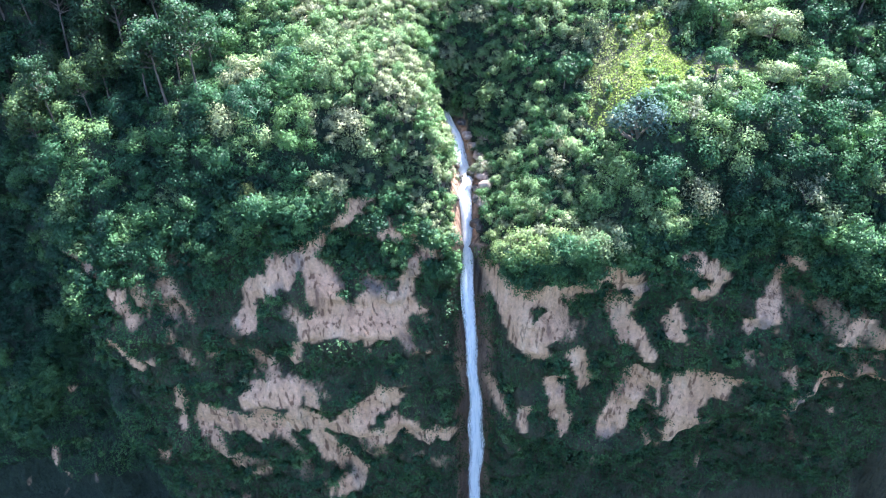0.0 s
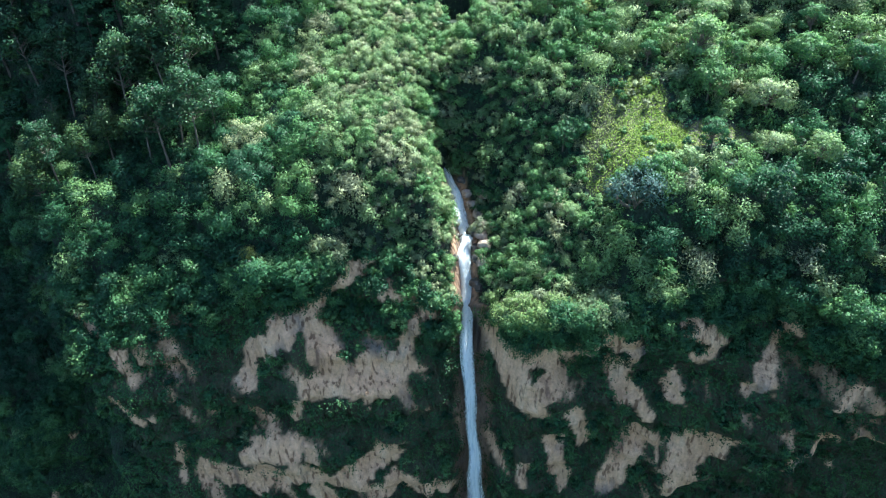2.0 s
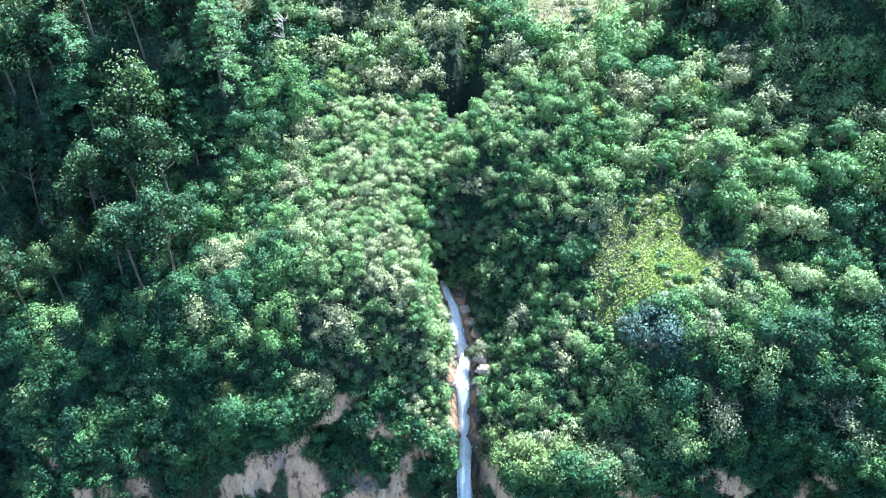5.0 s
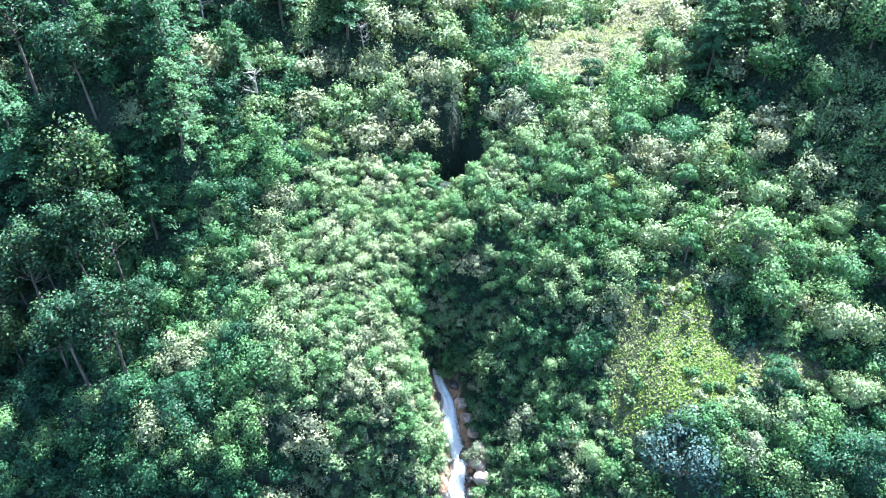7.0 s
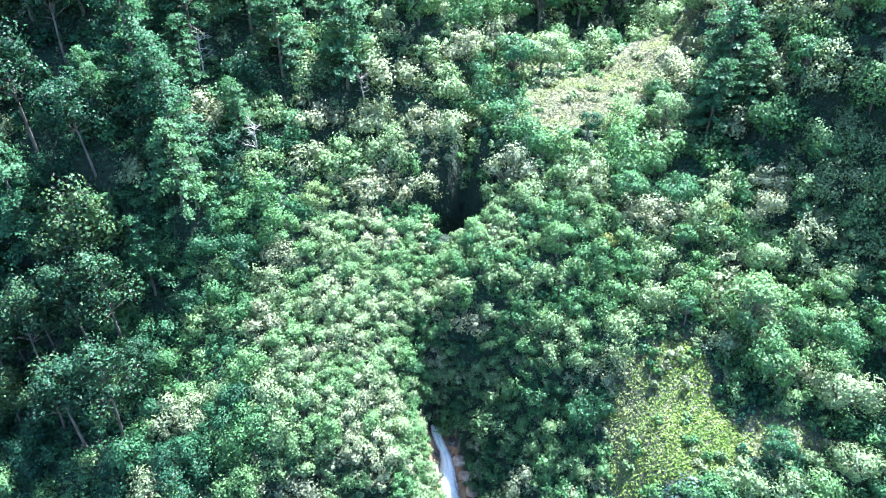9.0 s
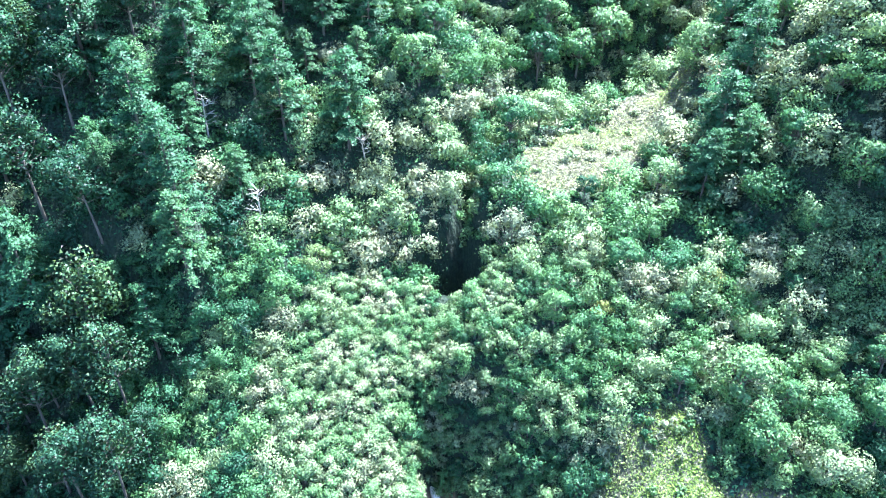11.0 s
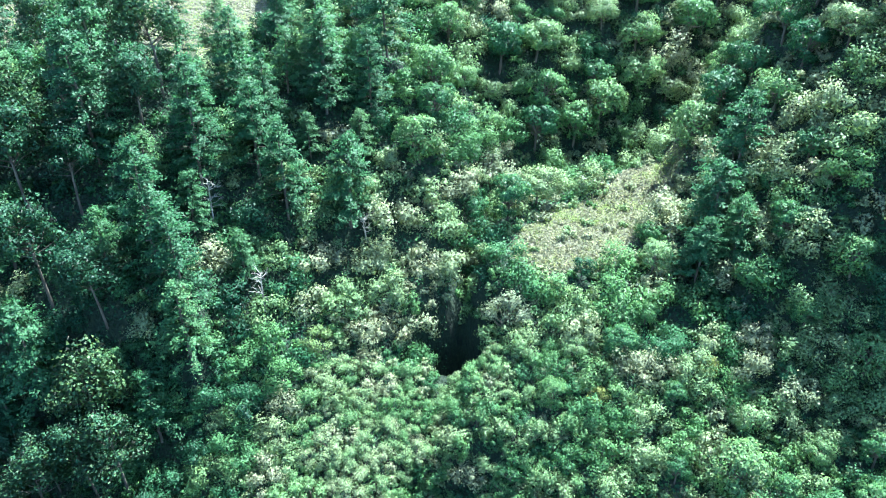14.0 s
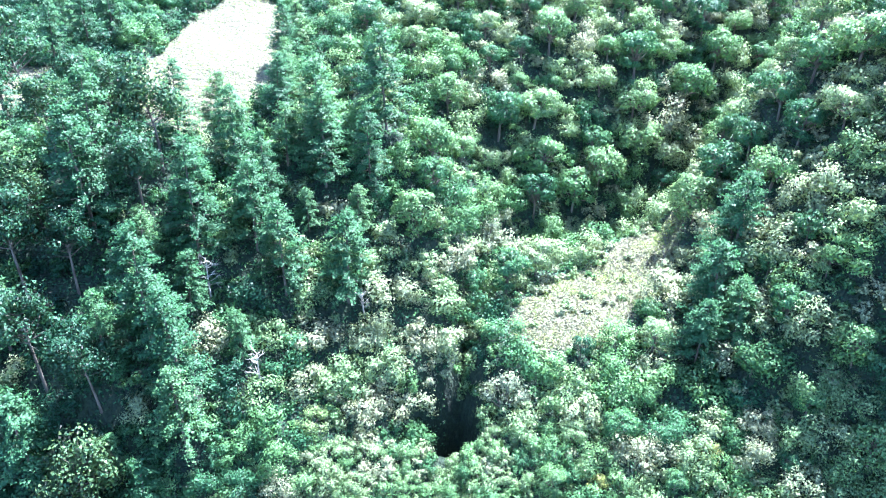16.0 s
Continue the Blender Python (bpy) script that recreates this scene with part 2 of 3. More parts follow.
def cliff(x, z):
    """How far off the rock face stands at a height."""
    y = np.interp(x, (-62, -52, -44, -28, -18, -8, 0, 8, 13, 20, 31, 45, 60, 90, 130), (76, 72.5, 70.5, 70, 69.6, 70.5, 72, 71.5, 69.3, 68.6, 68, 64.2, 62, 60, 62))
    y = y + np.where(x > 8, 0.07, 0.15) * np.clip(z - 18, 0, 40)
    y = y + 0.25 * np.clip(z - 36, 0, 20) * (1 - ease(-7, 3, x))
    edge = np.interp(z, (-25, -9, 5, 19, 33, 45), (-46, -49, -52, -54, -54, -60))
    behind = ease(0, 7, edge - x)
    y = y + behind * (np.interp(z, (-25, 13, 34, 50), (6, 12, 19, 20)))
    fall = np.interp(z, (-25, 8, 41), (5.6, 5.4, 3.4))
    y = y + 4.6 * np.exp(-((x - fall) / 3.2) ** 2)
    undercut = ease(0, 12, np.interp(x, (-60, 0, 15, 28, 36, 45, 60, 75), (-8, 10, 12, 8, 12, 20, 30, 34)) - z)
    y = y + np.interp(x, (8, 20, 36, 60), (0, 6, 10, 15)) * undercut
    flutes = rough(x + 0.35 * z, 0, z * 0.22, 5, 11, 4) - 0.55 * np.abs(rough(x + 0.2 * z, 4, z * 0.3, 2.6, 14, 3))
    ledges = np.tanh(2.2 * rough(x * 0.4 + 0.3 * z, 0, z, 6, 12, 3))
    calm = 1 - 0.85 * np.exp(-((x - fall) / 3.4) ** 2)
    return y + calm * (2.5 * flutes + 0.55 * np.abs(rough(x + 0.15 * z, 9, z * 0.4, 1.4, 17, 2)) + 1.9 * ledges + 1.8 * rough(x, 0, z, 15, 13, 2))


def edge_height(x):
    return np.interp(x, (-120, -80, -68, -60, -54, -40, -28, -11, -2, 3.4, 8, 14, 24, 35, 45, 60, 130), (-8, 2, 20, 40, 44, 46, 49, 50, 46, 39.5, 43, 46, 49, 51, 51, 50, 50))


def above_edge(x, s):
    """A place on the hill, s metres in from the cliff's edge."""
    rim = edge_height(x)
    y0 = cliff(x, rim)
    y = y0 + s
    z = rim + (hill(x, y) - rim) * ease(-0.5, 5.0, s)
    return y, z


# naked rock on the face, as strokes between two places: x, z, x, z, half width
BARE_WEST = [
    (-10.4, 47.6, -14.3, 46.5, 0.9), (-14.3, 46.5, -18.6, 41.5, 0.9), (-18.6, 41.5, -23.9, 37.9, 1.3), (-23.9, 37.9, -28.2, 35.8, 1.4), (-28.1, 35.3, -28.8, 31.2, 0.9),
    (-7.4, 44.4, -1.1, 40.3, 1.1), (-19.9, 40.3, -15, 33.6, 2), (-19.1, 31.3, -15.1, 32.5, 2.2), (-15.1, 32.5, -6.2, 33.1, 2.6), (-4.8, 39, -4.9, 35.1, 1),
    (-7, 30.3, -10.3, 29.3, 1.2), (-21.7, 29, -22.2, 24.8, 0.8), (-36.8, 12.5, -21.9, 13.4, 2.8), (-30.8, 17.8, -22.8, 20.2, 1.6), (-20.6, 9, -14.1, -0.5, 1.6),
    (-14.7, 14, -8.2, 18.8, 2), (-7.7, 12.6, -2.3, 7.5, 1.6), (-1.3, 8.3, 1.5, 6, 1.4), (-18.9, -2.5, -14.3, -3.3, 1.6),
]
BARE_EAST = [
    (7.1, 37, 13.7, 28.8, 2.2), (8.6, 37.1, 17.8, 38.7, 2), (13.5, 30.9, 16.2, 34.2, 1.6), (18, 40.2, 23.4, 42.2, 1.3), (23.5, 41.7, 27.3, 41.2, 1.3),
    (26, 40.4, 26.2, 33.3, 1), (26.9, 32.3, 30.1, 28, 1), (18.7, 28.3, 22.2, 20.1, 0.9), (17.2, 22, 19, 12, 1.4), (29.3, 21.7, 26.5, 12.2, 2.2),
    (29.3, 21.7, 31.6, 21.6, 1.4), (36.3, 23.1, 37.4, 9.6, 1.9), (41.8, 25.2, 37.9, 19.7, 2), (32.9, 44.8, 37.2, 42.6, 1.3), (34.3, 39.4, 38.1, 41.8, 1),
    (46.5, 44.1, 42, 36.4, 1.0), (32.4, 34.6, 33.3, 31.7, 1), (51.1, 19.4, 55.2, 26.9, 1.6), (46.7, 14.3, 52.4, 15.4, 1.3),
]
BARE_SMALL = [(-34.6, 0.6, -30.5, -1.5, 1.3), (-41.6, 18.1, -42.5, 10.4, 0.8), (-49.3, 26.6, -46.1, 23.3, 0.9), (-52.9, -4.4, -51.7, -6.8, 0.7), (-59.7, 42.8, -46.3, 36.1, 0.7), (-8.7, 10.1, -16.7, 11.7, 1.7), (13.8, 16.7, 12.7, 13.1, 0.9), (52.8, 37, 54.9, 39.5, 0.8), (59.3, 27.4, 61.3, 27, 1.2)]


def bareness(x, z):
    """1 where the face is naked rock, 0 under creepers."""
    wx = x + 1.3 * rough(x, 0, z, 4, 21, 4)
    wz = z + 1.2 * rough(x, 5, z, 4, 22, 4) + 1.6 * rough(x, 6, z * 0.15, 1.3, 24, 2)
    b = np.zeros(np.shape(x))
    for ax, az, bx, bz, w in BARE_WEST + BARE_EAST + BARE_SMALL:
        dx, dz = bx - ax, bz - az
        u = np.clip(((wx - ax) * dx + (wz - az) * dz) / (dx * dx + dz * dz), 0, 1)
        b = np.maximum(b, 1 - ease(0.6, 1.5, np.hypot(wx - ax - u * dx, wz - az - u * dz) / (1.05 * w)))
    b = ease(0.30, 0.52, b + 1.0 * rough(x, 8, z * 0.7, 2.2, 25, 5) - 0.05)
    streaks = ease(0.24, 0.40, rough(x + 0.5 * z, 9, z * 0.5, 4.2, 23, 5)) * 0.9
    return np.maximum(b, streaks * ease(-2, 6, z) * (1 - ease(34, 44, z)) * ease(-54, -46, x))


# clearings in plan: x, y, half length, half width, turn in degrees
CLEARINGS = {
    "spur_grass": (27.5, 136.5, 19, 7, 42),
    "yellow_grass": (26.2, 87.5, 6.4, 7.2, 0),
    "rim_grass": (34, 83.5, 7, 2.0, 8),
    "pasture": (-43, 172, 13, 26, 0),
    "lower_pasture": (-77, 157, 7, 9, 0),
}


def clearing(x, y, name):
    cx, cy, a, b, turn = CLEARINGS[name]
    c, s = math.cos(radians(turn)), math.sin(radians(turn))
    wx, wy = x + 3.4 * rough(x, y, 0, 6, 31), y + 3.4 * rough(x, y, 5, 6, 32)
    u, v = (wx - cx) * c + (wy - cy) * s, -(wx - cx) * s + (wy - cy) * c
    return 1 - ease(0.8, 1.15, np.hypot(u / a, v / b))


def open_ground(x, y):
    return np.max([clearing(x, y, k) for k in CLEARINGS], axis=0)


def mesh_object(name, verts, faces, mat, tone=None, smooth=False):
    """One mesh from arrays; all its faces have the same number of corners. Leaves carry the way their tuft faces in columns 3 to 5."""
    verts, faces = np.asarray(verts, np.float32), np.asarray(faces, np.int32)
    facing, verts = verts[:, 3:], verts[:, :3]
    me = bpy.data.meshes.new(name)
    me.vertices.add(len(verts))
    me.vertices.foreach_set("co", verts.ravel())
    k = faces.shape[1]
    me.loops.add(faces.size)
    me.loops.foreach_set("vertex_index", faces.ravel())
    me.polygons.add(len(faces))
    me.polygons.foreach_set("loop_start", np.arange(0, faces.size, k, dtype=np.int32))
    me.polygons.foreach_set("use_smooth", np.full(len(faces), smooth))
    me.update(calc_edges=True)
    if tone is not None:
        me.attributes.new("tone", "FLOAT", "POINT").data.foreach_set("value", np.asarray(tone, np.float32))
    if facing.shape[1]:
        me.attributes.new("facing", "FLOAT_VECTOR", "POINT").data.foreach_set("vector", facing.ravel())
    me.materials.append(mat)
    return new(name, me)


def part(ob, parent):
    ob.parent = parent
    return ob


# ---- the ground: valley floor, rock face and hill in one sheet ----
def stretched(dense, far, count):
    """Dense stations, then ever wider ones out to far on both sides."""
    step = np.geomspace(2.0, far, count)
    return np.concatenate((dense[0] - step[::-1], dense, dense[-1] + step))


def build_ground():
    xs = stretched(np.arange(-100, 90, 0.5), 2800, 24)
    up = np.concatenate((np.linspace(0, 0.35, 14)[:-1], np.linspace(0.35, 1, 150)))
    inward = np.concatenate((np.arange(0.6, 150, 0.75), 150 + np.geomspace(3, 2700, 26)))
    out = np.geomspace(2, 2800, 22)[::-1]
    rows = []
    rim = edge_height(xs)
    foot = cliff(xs, np.full(xs.shape, -25.0))
    for o in out:
        y = foot - o
        z = -25 - 4 * ease(0, 30, o) + 160 * ease(250, 900, o) + 2 * rough(xs, y, 0, 40, 7) * ease(0, 20, o)
        rows.append(np.stack((xs, y, z), 1))
    for u in up:
        z = -25 + (rim + 25) * u
        rows.append(np.stack((xs, cliff(xs, z), z), 1))
    for s in inward:
        y, z = above_edge(xs, s)
        rows.append(np.stack((xs, y, z), 1))
    p = np.concatenate(rows)
    n, m = len(rows), len(xs)
    i = (np.arange(n - 1)[:, None] * m + np.arange(m - 1)[None]).ravel()
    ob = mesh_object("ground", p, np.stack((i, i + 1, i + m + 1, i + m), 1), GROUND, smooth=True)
    x, y, z = p.T
    face = np.zeros(len(p))
    face[len(out) * m:(len(out) + len(up)) * m] = 1
    d = from_stream(x, y)
    high = 1 - face
    high[:len(out) * m] = 0
    bed = high * (1 - ease(1.2, 2.3, np.abs(d))) * (1 - ease(93.5, 95.5, y))
    fall = np.interp(z, (-25, 8, 41), (5.6, 5.4, 3.4))
    chute = face * (1 - ease(1.4, 3.2, np.abs(x - fall) + 1.6 * rough(x, 2, z, 3.5, 81)))
    rock = np.maximum(face * np.maximum(bareness(x, z), 0.05 * ease(-54, -44, x)), np.maximum(bed, chute))
    wet = np.maximum(chute, bed * (1 - ease(0.8, 2.2, np.abs(d))))
    straw = high * np.max([clearing(x, y, k) * {"yellow_grass": 0.75, "rim_grass": 0.8}.get(k, 1.0) for k in CLEARINGS], axis=0)
    for key, value in (("rock", rock), ("wet", wet), ("straw", straw)):
        ob.data.attributes.new(key, "FLOAT", "POINT").data.foreach_set("value", value.astype(np.float32))
    return tagged(ob, "steep overgrown hillside above a reddish rock cliff", "hillside", kind="structure")


ground = build_ground()


# ---- leaves ----
rng = np.random.default_rng(5)


def unit(v):
    return v / np.maximum(np.linalg.norm(v, axis=-1, keepdims=True), 1e-6)


def leaf_triangles(centres, normals, size, spread=0.5, face=None):
    """A small pointed blade at each centre, facing roughly along its normal."""
    n = len(centres)
    nrm = unit(normals + spread * rng.normal(size=(n, 3)))
    a = unit(np.cross(nrm, rng.normal(size=(n, 3))))
    b = np.cross(nrm, a)
    size = np.broadcast_to(size, (n,))[:, None] * rng.uniform(0.6, 1.35, (n, 1))
    v = np.empty((n, 3, 3))
    v[:, 0] = centres + a * size * 0.62
    v[:, 1] = centres - a * size * 0.38 + b * size * 0.36
    v[:, 2] = centres - a * size * 0.38 - b * size * 0.36
    soft = np.repeat(unit(unit(normals if face is None else face) + 0.28 * rng.normal(size=(n, 3))), 3, axis=0)
    return np.concatenate((v.reshape(-1, 3), soft), 1)


def dome(n, low=-0.25):
    """Directions over an upper dome."""
    z = rng.uniform(low, 1, n)
    a = rng.uniform(0, 2 * math.pi, n)
    r = np.sqrt(1 - z * z)
    return np.stack((r * np.cos(a), r * np.sin(a), z), 1)


def shrub_shape(leaves, lobes, flat=0.75, ragged=0.3):
    """Leaf centres, normals for a bush of unit radius whose base is at 0: lumps of foliage set round a dome."""
    heads = dome(lobes, -0.45) * rng.uniform(0.4, 1.05, (lobes, 1)) * (rng.uniform(0.8, 1.3), rng.uniform(0.7, 1.0), 1)
    radius = rng.uniform(0.14, 0.42, lobes)
    which = rng.choice(lobes, leaves, p=radius ** 1.5 / np.sum(radius ** 1.5))
    way = dome(leaves, -0.7)
    c = heads[which] + way * (radius[which] * (1 + ragged * rng.normal(size=leaves)))[:, None]
    c[:, 2] = c[:, 2] * flat + 0.35
    return c, unit(way + 0.5 * c)


SHAPES = [shrub_shape(3000, int(k), f) for k, f in ((13, 0.8), (17, 0.75), (11, 1.0), (20, 0.8), (15, 0.65), (10, 1.15), (18, 0.95), (22, 0.8), (14, 0.7), (16, 1.05))]


def stuff(name, plants, mat, label, category, leaf=0.235, share=1.35):
    """Many bushes in one mesh. plants: x, y, z, radius, tone."""
    verts, tones = [], []
    for x, y, z, r, tone in plants:
        c, n = SHAPES[rng.integers(len(SHAPES))]
        k = int(min(len(c), 40 + share * 250 * r * r))
        pick = rng.permutation(len(c))[:k]
        a = rng.uniform(0, 2 * math.pi)
        turn = np.array(((math.cos(a), -math.sin(a), 0), (math.sin(a), math.cos(a), 0), (0, 0, rng.uniform(0.8, 1.25))))
        v = leaf_triangles(c[pick] @ turn.T * r, n[pick] @ turn.T, leaf)
        v[:, :3] += (x, y, z - 0.1 * r)
        verts.append(v)
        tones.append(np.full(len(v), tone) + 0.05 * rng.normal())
    v = np.concatenate(verts)
    ob = mesh_object(name, v, np.arange(len(v)).reshape(-1, 3), mat, np.clip(np.concatenate(tones), 0, 1))
    return tagged(ob, label, category, kind="stuff")


class Spread:
    """Keeps plants apart."""

    def __init__(self, cell=6.0):
        self.cell, self.cells = cell, {}

    def free(self, x, y, z, r, gap=0.75):
        i, j = int(x // self.cell), int(y // self.cell)
        for a in (i - 1, i, i + 1):
            for b in (j - 1, j, j + 1):
                for px, py, pz, pr in self.cells.get((a, b), ()):
                    if (px - x) ** 2 + (py - y) ** 2 + (pz - z) ** 2 < (gap * (pr + r)) ** 2:
                        return False
        return True

    def put(self, x, y, z, r):
        self.cells.setdefault((int(x // self.cell), int(y // self.cell)), []).append((x, y, z, r))


def heights(x, y):
    """Ground heights at places in plan above the edge, and whether they lie behind it."""
    s = y - cliff(x, edge_height(x))
    return above_edge(x, s)[1], s > 0.3


def on_hill(x, y):
    """Ground height at one place in plan above the edge, or None in front of it."""
    z, inside = heights(np.array([float(x)]), np.array([float(y)]))
    return float(z[0]) if inside[0] else None


taken = Spread()


# ---- trees and bushes as things ----
def tube(points, radii, sides=6):
    """A tapered limb along points: vertices and four-cornered faces."""
    p, rings = np.asarray(points, float), []
    for i in range(len(p)):
        d = unit(p[min(i + 1, len(p) - 1)] - p[max(i - 1, 0)])
        a = unit(np.cross(d, (0.31, 0.95, 0.1)))
        b = np.cross(d, a)
        ang = np.arange(sides) * 2 * math.pi / sides
        rings.append(p[i] + radii[i] * (np.cos(ang)[:, None] * a + np.sin(ang)[:, None] * b))
    v = np.concatenate(rings)
    f = [(i * sides + j, i * sides + (j + 1) % sides, (i + 1) * sides + (j + 1) % sides, (i + 1) * sides + j) for i in range(len(p) - 1) for j in range(sides)]
    return v, np.array(f)


def join(pieces):
    v, f, n = [], [], 0
    for a, b in pieces:
        v.append(a)
        f.append(b + n)
        n += len(a)
    return np.concatenate(v), np.concatenate(f)


def crown_object(verts, mat, tone):
    n = len(verts)
    tones = np.repeat(np.clip(tone + 0.10 * rng.normal(size=n // 3), 0, 1), 3)
    return mesh_object("crown", verts, np.arange(n).reshape(-1, 3), mat, tones)


def limb(a, b, r0, r1, sag=0.1, sides=5):
    a, b = np.asarray(a, float), np.asarray(b, float)
    mid = (a + b) / 2 + rng.normal(size=3) * sag
    return tube((a, mid, b), (r0, (r0 + r1) / 2, r1), sides)


def thing(name, trunk, crown_verts, leaf, bark, tone):
    root = new(name)
    part(mesh_object("trunk", *trunk, bark, smooth=True), root)
    part(crown_object(crown_verts, leaf, tone), root)
    return root


def bush(tone, lobes, flat, mat=None, leaves=1900, leaf=0.10):
    """A bush of unit radius: several stems and lumps of foliage."""
    lobes += 5
    heads = dome(lobes, -0.35) * rng.uniform(0.45, 0.98, (lobes, 1))
    radius = rng.uniform(0.16, 0.42, lobes)
    which = rng.choice(lobes, leaves, p=radius ** 1.5 / np.sum(radius ** 1.5))
    way = dome(leaves, -0.65)
    c = heads[which] + way * (radius[which] * (1 + 0.25 * rng.normal(size=leaves)))[:, None]
    c[:, 2] = c[:, 2] * flat + 0.3
    heads[:, 2] = heads[:, 2] * flat + 0.3
    stems = join([limb((0.08 * rng.normal(), 0.08 * rng.normal(), -0.35), h, 0.05, 0.015, 0.05) for h in heads])
    return thing("bush", stems, leaf_triangles(c, unit(way + 0.5 * c), leaf), mat or BUSH, BARK, tone)


def broadleaf(tone, height, wide, mat=None):
    """A small tree: trunk, limbs and a lumpy domed crown."""
    pieces = [tube(((0, 0, -0.8), (0.1, 0, height * 0.3), (0.2, 0.1, height * 0.6)), (0.16, 0.13, 0.08))]
    verts = []
    for k in range(24):
        w = dome(1, -0.75)[0]
        h = np.array((0.15, 0.05, height * 0.52)) + rng.uniform(0.75, 1.15) * w * (wide * 0.68, wide * 0.68, height * 0.36)
        r = rng.uniform(0.16, 0.38) * wide
        pieces.append(limb((0.12, 0, height * rng.uniform(0.25, 0.5)), h, 0.07, 0.02, 0.15))
        way = dome(170, -0.4)
        verts.append(leaf_triangles(h + way * r * (1 + 0.13 * rng.normal(size=(170, 1))) * (1, 1, 0.8), unit(way + 0.6 * w), 0.22))
    return thing("broadleaf_tree", join(pieces), np.concatenate(verts), mat or BUSH, BARK, tone)


def conifer(tone, height, wide):
    """A conical evergreen: straight trunk and whorls of drooping, upturned sprays."""
    pieces = [tube(((0, 0, -1.0), (0, 0, height * 0.5), (0.05, 0, height * 0.98)), (0.17, 0.11, 0.02))]
    verts = []
    levels = int(height * 1.9)
    for i in range(levels):
        h = 0.13 + 0.87 * i / levels
        reach = wide * (1 - h) ** 0.6 * rng.uniform(0.75, 1.1) + 0.18
        for j in range(rng.integers(6, 9)):
            a = rng.uniform(0, 2 * math.pi)
            out = np.array((math.cos(a), math.sin(a), 0.0))
            tip = np.array((0, 0, h * height)) + out * reach * rng.uniform(0.7, 1.15) + (0, 0, rng.uniform(-0.25, 0.35))
            if j < 2 and h < 0.8:
                pieces.append(limb((0, 0, h * height - 0.1), tip, 0.035, 0.01, 0.05, 4))
            n = 14 + int(reach * 22)
            along = rng.uniform(0.35, 1.05, (n, 1))
            c = np.array((0, 0, h * height)) * (1 - along) + tip * along + rng.normal(size=(n, 3)) * (0.20, 0.20, 0.13)
            verts.append(leaf_triangles(c, np.broadcast_to(out * 0.5 + (0, 0, 0.8), c.shape), 0.21, 0.5))
    return thing("conifer", join(pieces), np.concatenate(verts), CONIFER, BARK, tone)


def eucalyptus(tone, height):
    """A slender tree: a bare leaning trunk, rising limbs and loose tufts of leaves."""
    lean = rng.normal(size=2) * 0.07 * height
    top = np.array((*lean, height * 0.86))
    mid = np.array((*(lean * 0.25), height * 0.45))
    pieces, verts = [tube(((0, 0, -1.0), (*(lean * 0.05), height * 0.2), mid, top), (0.15, 0.12, 0.09, 0.03))], []
    for k in range(30):
        s = rng.uniform(0.0, 1.0)
        foot = mid * (1 - s) + top * s
        a = rng.uniform(0, 2 * math.pi)
        r = height * 0.21 * (1.15 - 0.75 * s) * rng.uniform(0.6, 1.2)
        h = foot + (r * math.cos(a), r * math.sin(a), rng.uniform(0.5, 1.6))
        pieces.append(limb(foot, h, 0.05, 0.015, 0.12, 4))
        size = rng.uniform(0.7, 1.3)
        way = dome(130, -0.6)
        verts.append(leaf_triangles(h + way * size * rng.uniform(0.5, 1.1, (130, 1)) * (1, 1, 1.1), way, 0.23, 0.9))
    return thing("eucalyptus_tree", join(pieces), np.concatenate(verts), EUCALYPT, BARK, tone)


def dead_tree(height):
    """Bare bleached limbs."""
    pieces = [tube(((0, 0, -0.6), (0.1, 0.05, height * 0.5), (0.25, 0.1, height)), (0.14, 0.10, 0.03))]
    for k in range(16):
        s = rng.uniform(0.35, 1.0)
        foot = np.array((0.2 * s, 0.08 * s, height * s))
        a = rng.uniform(0, 2 * math.pi)
        r = height * 0.34 * rng.uniform(0.4, 1.0)
        tip = foot + (r * math.cos(a), r * math.sin(a), r * rng.uniform(0.0, 0.9))
        pieces.append(limb(foot, tip, 0.06, 0.015, 0.12, 4))
        for q in range(3):
            pieces.append(limb(tip * 0.6 + foot * 0.4, tip + rng.normal(size=3) * 0.4, 0.025, 0.008, 0.05, 4))
    ob = new("dead_tree")
    part(mesh_object("trunk", *join(pieces), PALE_BARK, smooth=True), ob)
    return ob


def plant(master, x, y, z, size, label, category, group, tall=1.0):
    """A copy of a master plant, turned at random."""
    ob = copy_thing(master, pose(x, y, z, rng.normal() * 3, rng.normal() * 3, rng.uniform(0, 360)))
    ob.scale = (size, size, size * tall)
    return tagged(ob, label, category, group)


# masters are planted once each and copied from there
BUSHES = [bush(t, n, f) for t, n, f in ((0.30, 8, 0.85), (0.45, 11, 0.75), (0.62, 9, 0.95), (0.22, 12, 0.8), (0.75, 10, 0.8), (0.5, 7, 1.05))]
TREES = [broadleaf(t, h, w) for t, h, w in ((0.22, 5.0, 2.7), (0.40, 5.6, 3.0), (0.55, 4.6, 3.1), (0.08, 6.2, 2.7))]
CONIFERS = [conifer(t, h, w) for t, h, w in ((0.25, 11.5, 3.6), (0.4, 9.5, 3.5), (0.15, 13.0, 3.5), (0.5, 8.5, 3.3), (0.3, 10.5, 4.0))]
EUCALYPTS = [eucalyptus(t, h) for t, h in ((0.2, 9.0), (0.35, 10.5), (0.5, 8.0))]
PILE = BUSHES + TREES + CONIFERS + EUCALYPTS


def retire(masters):
    """Takes the masters out of the scene; their copies keep the meshes."""
    for ob in masters:
        for o in (*ob.children_recursive, ob):
            bpy.data.objects.remove(o)


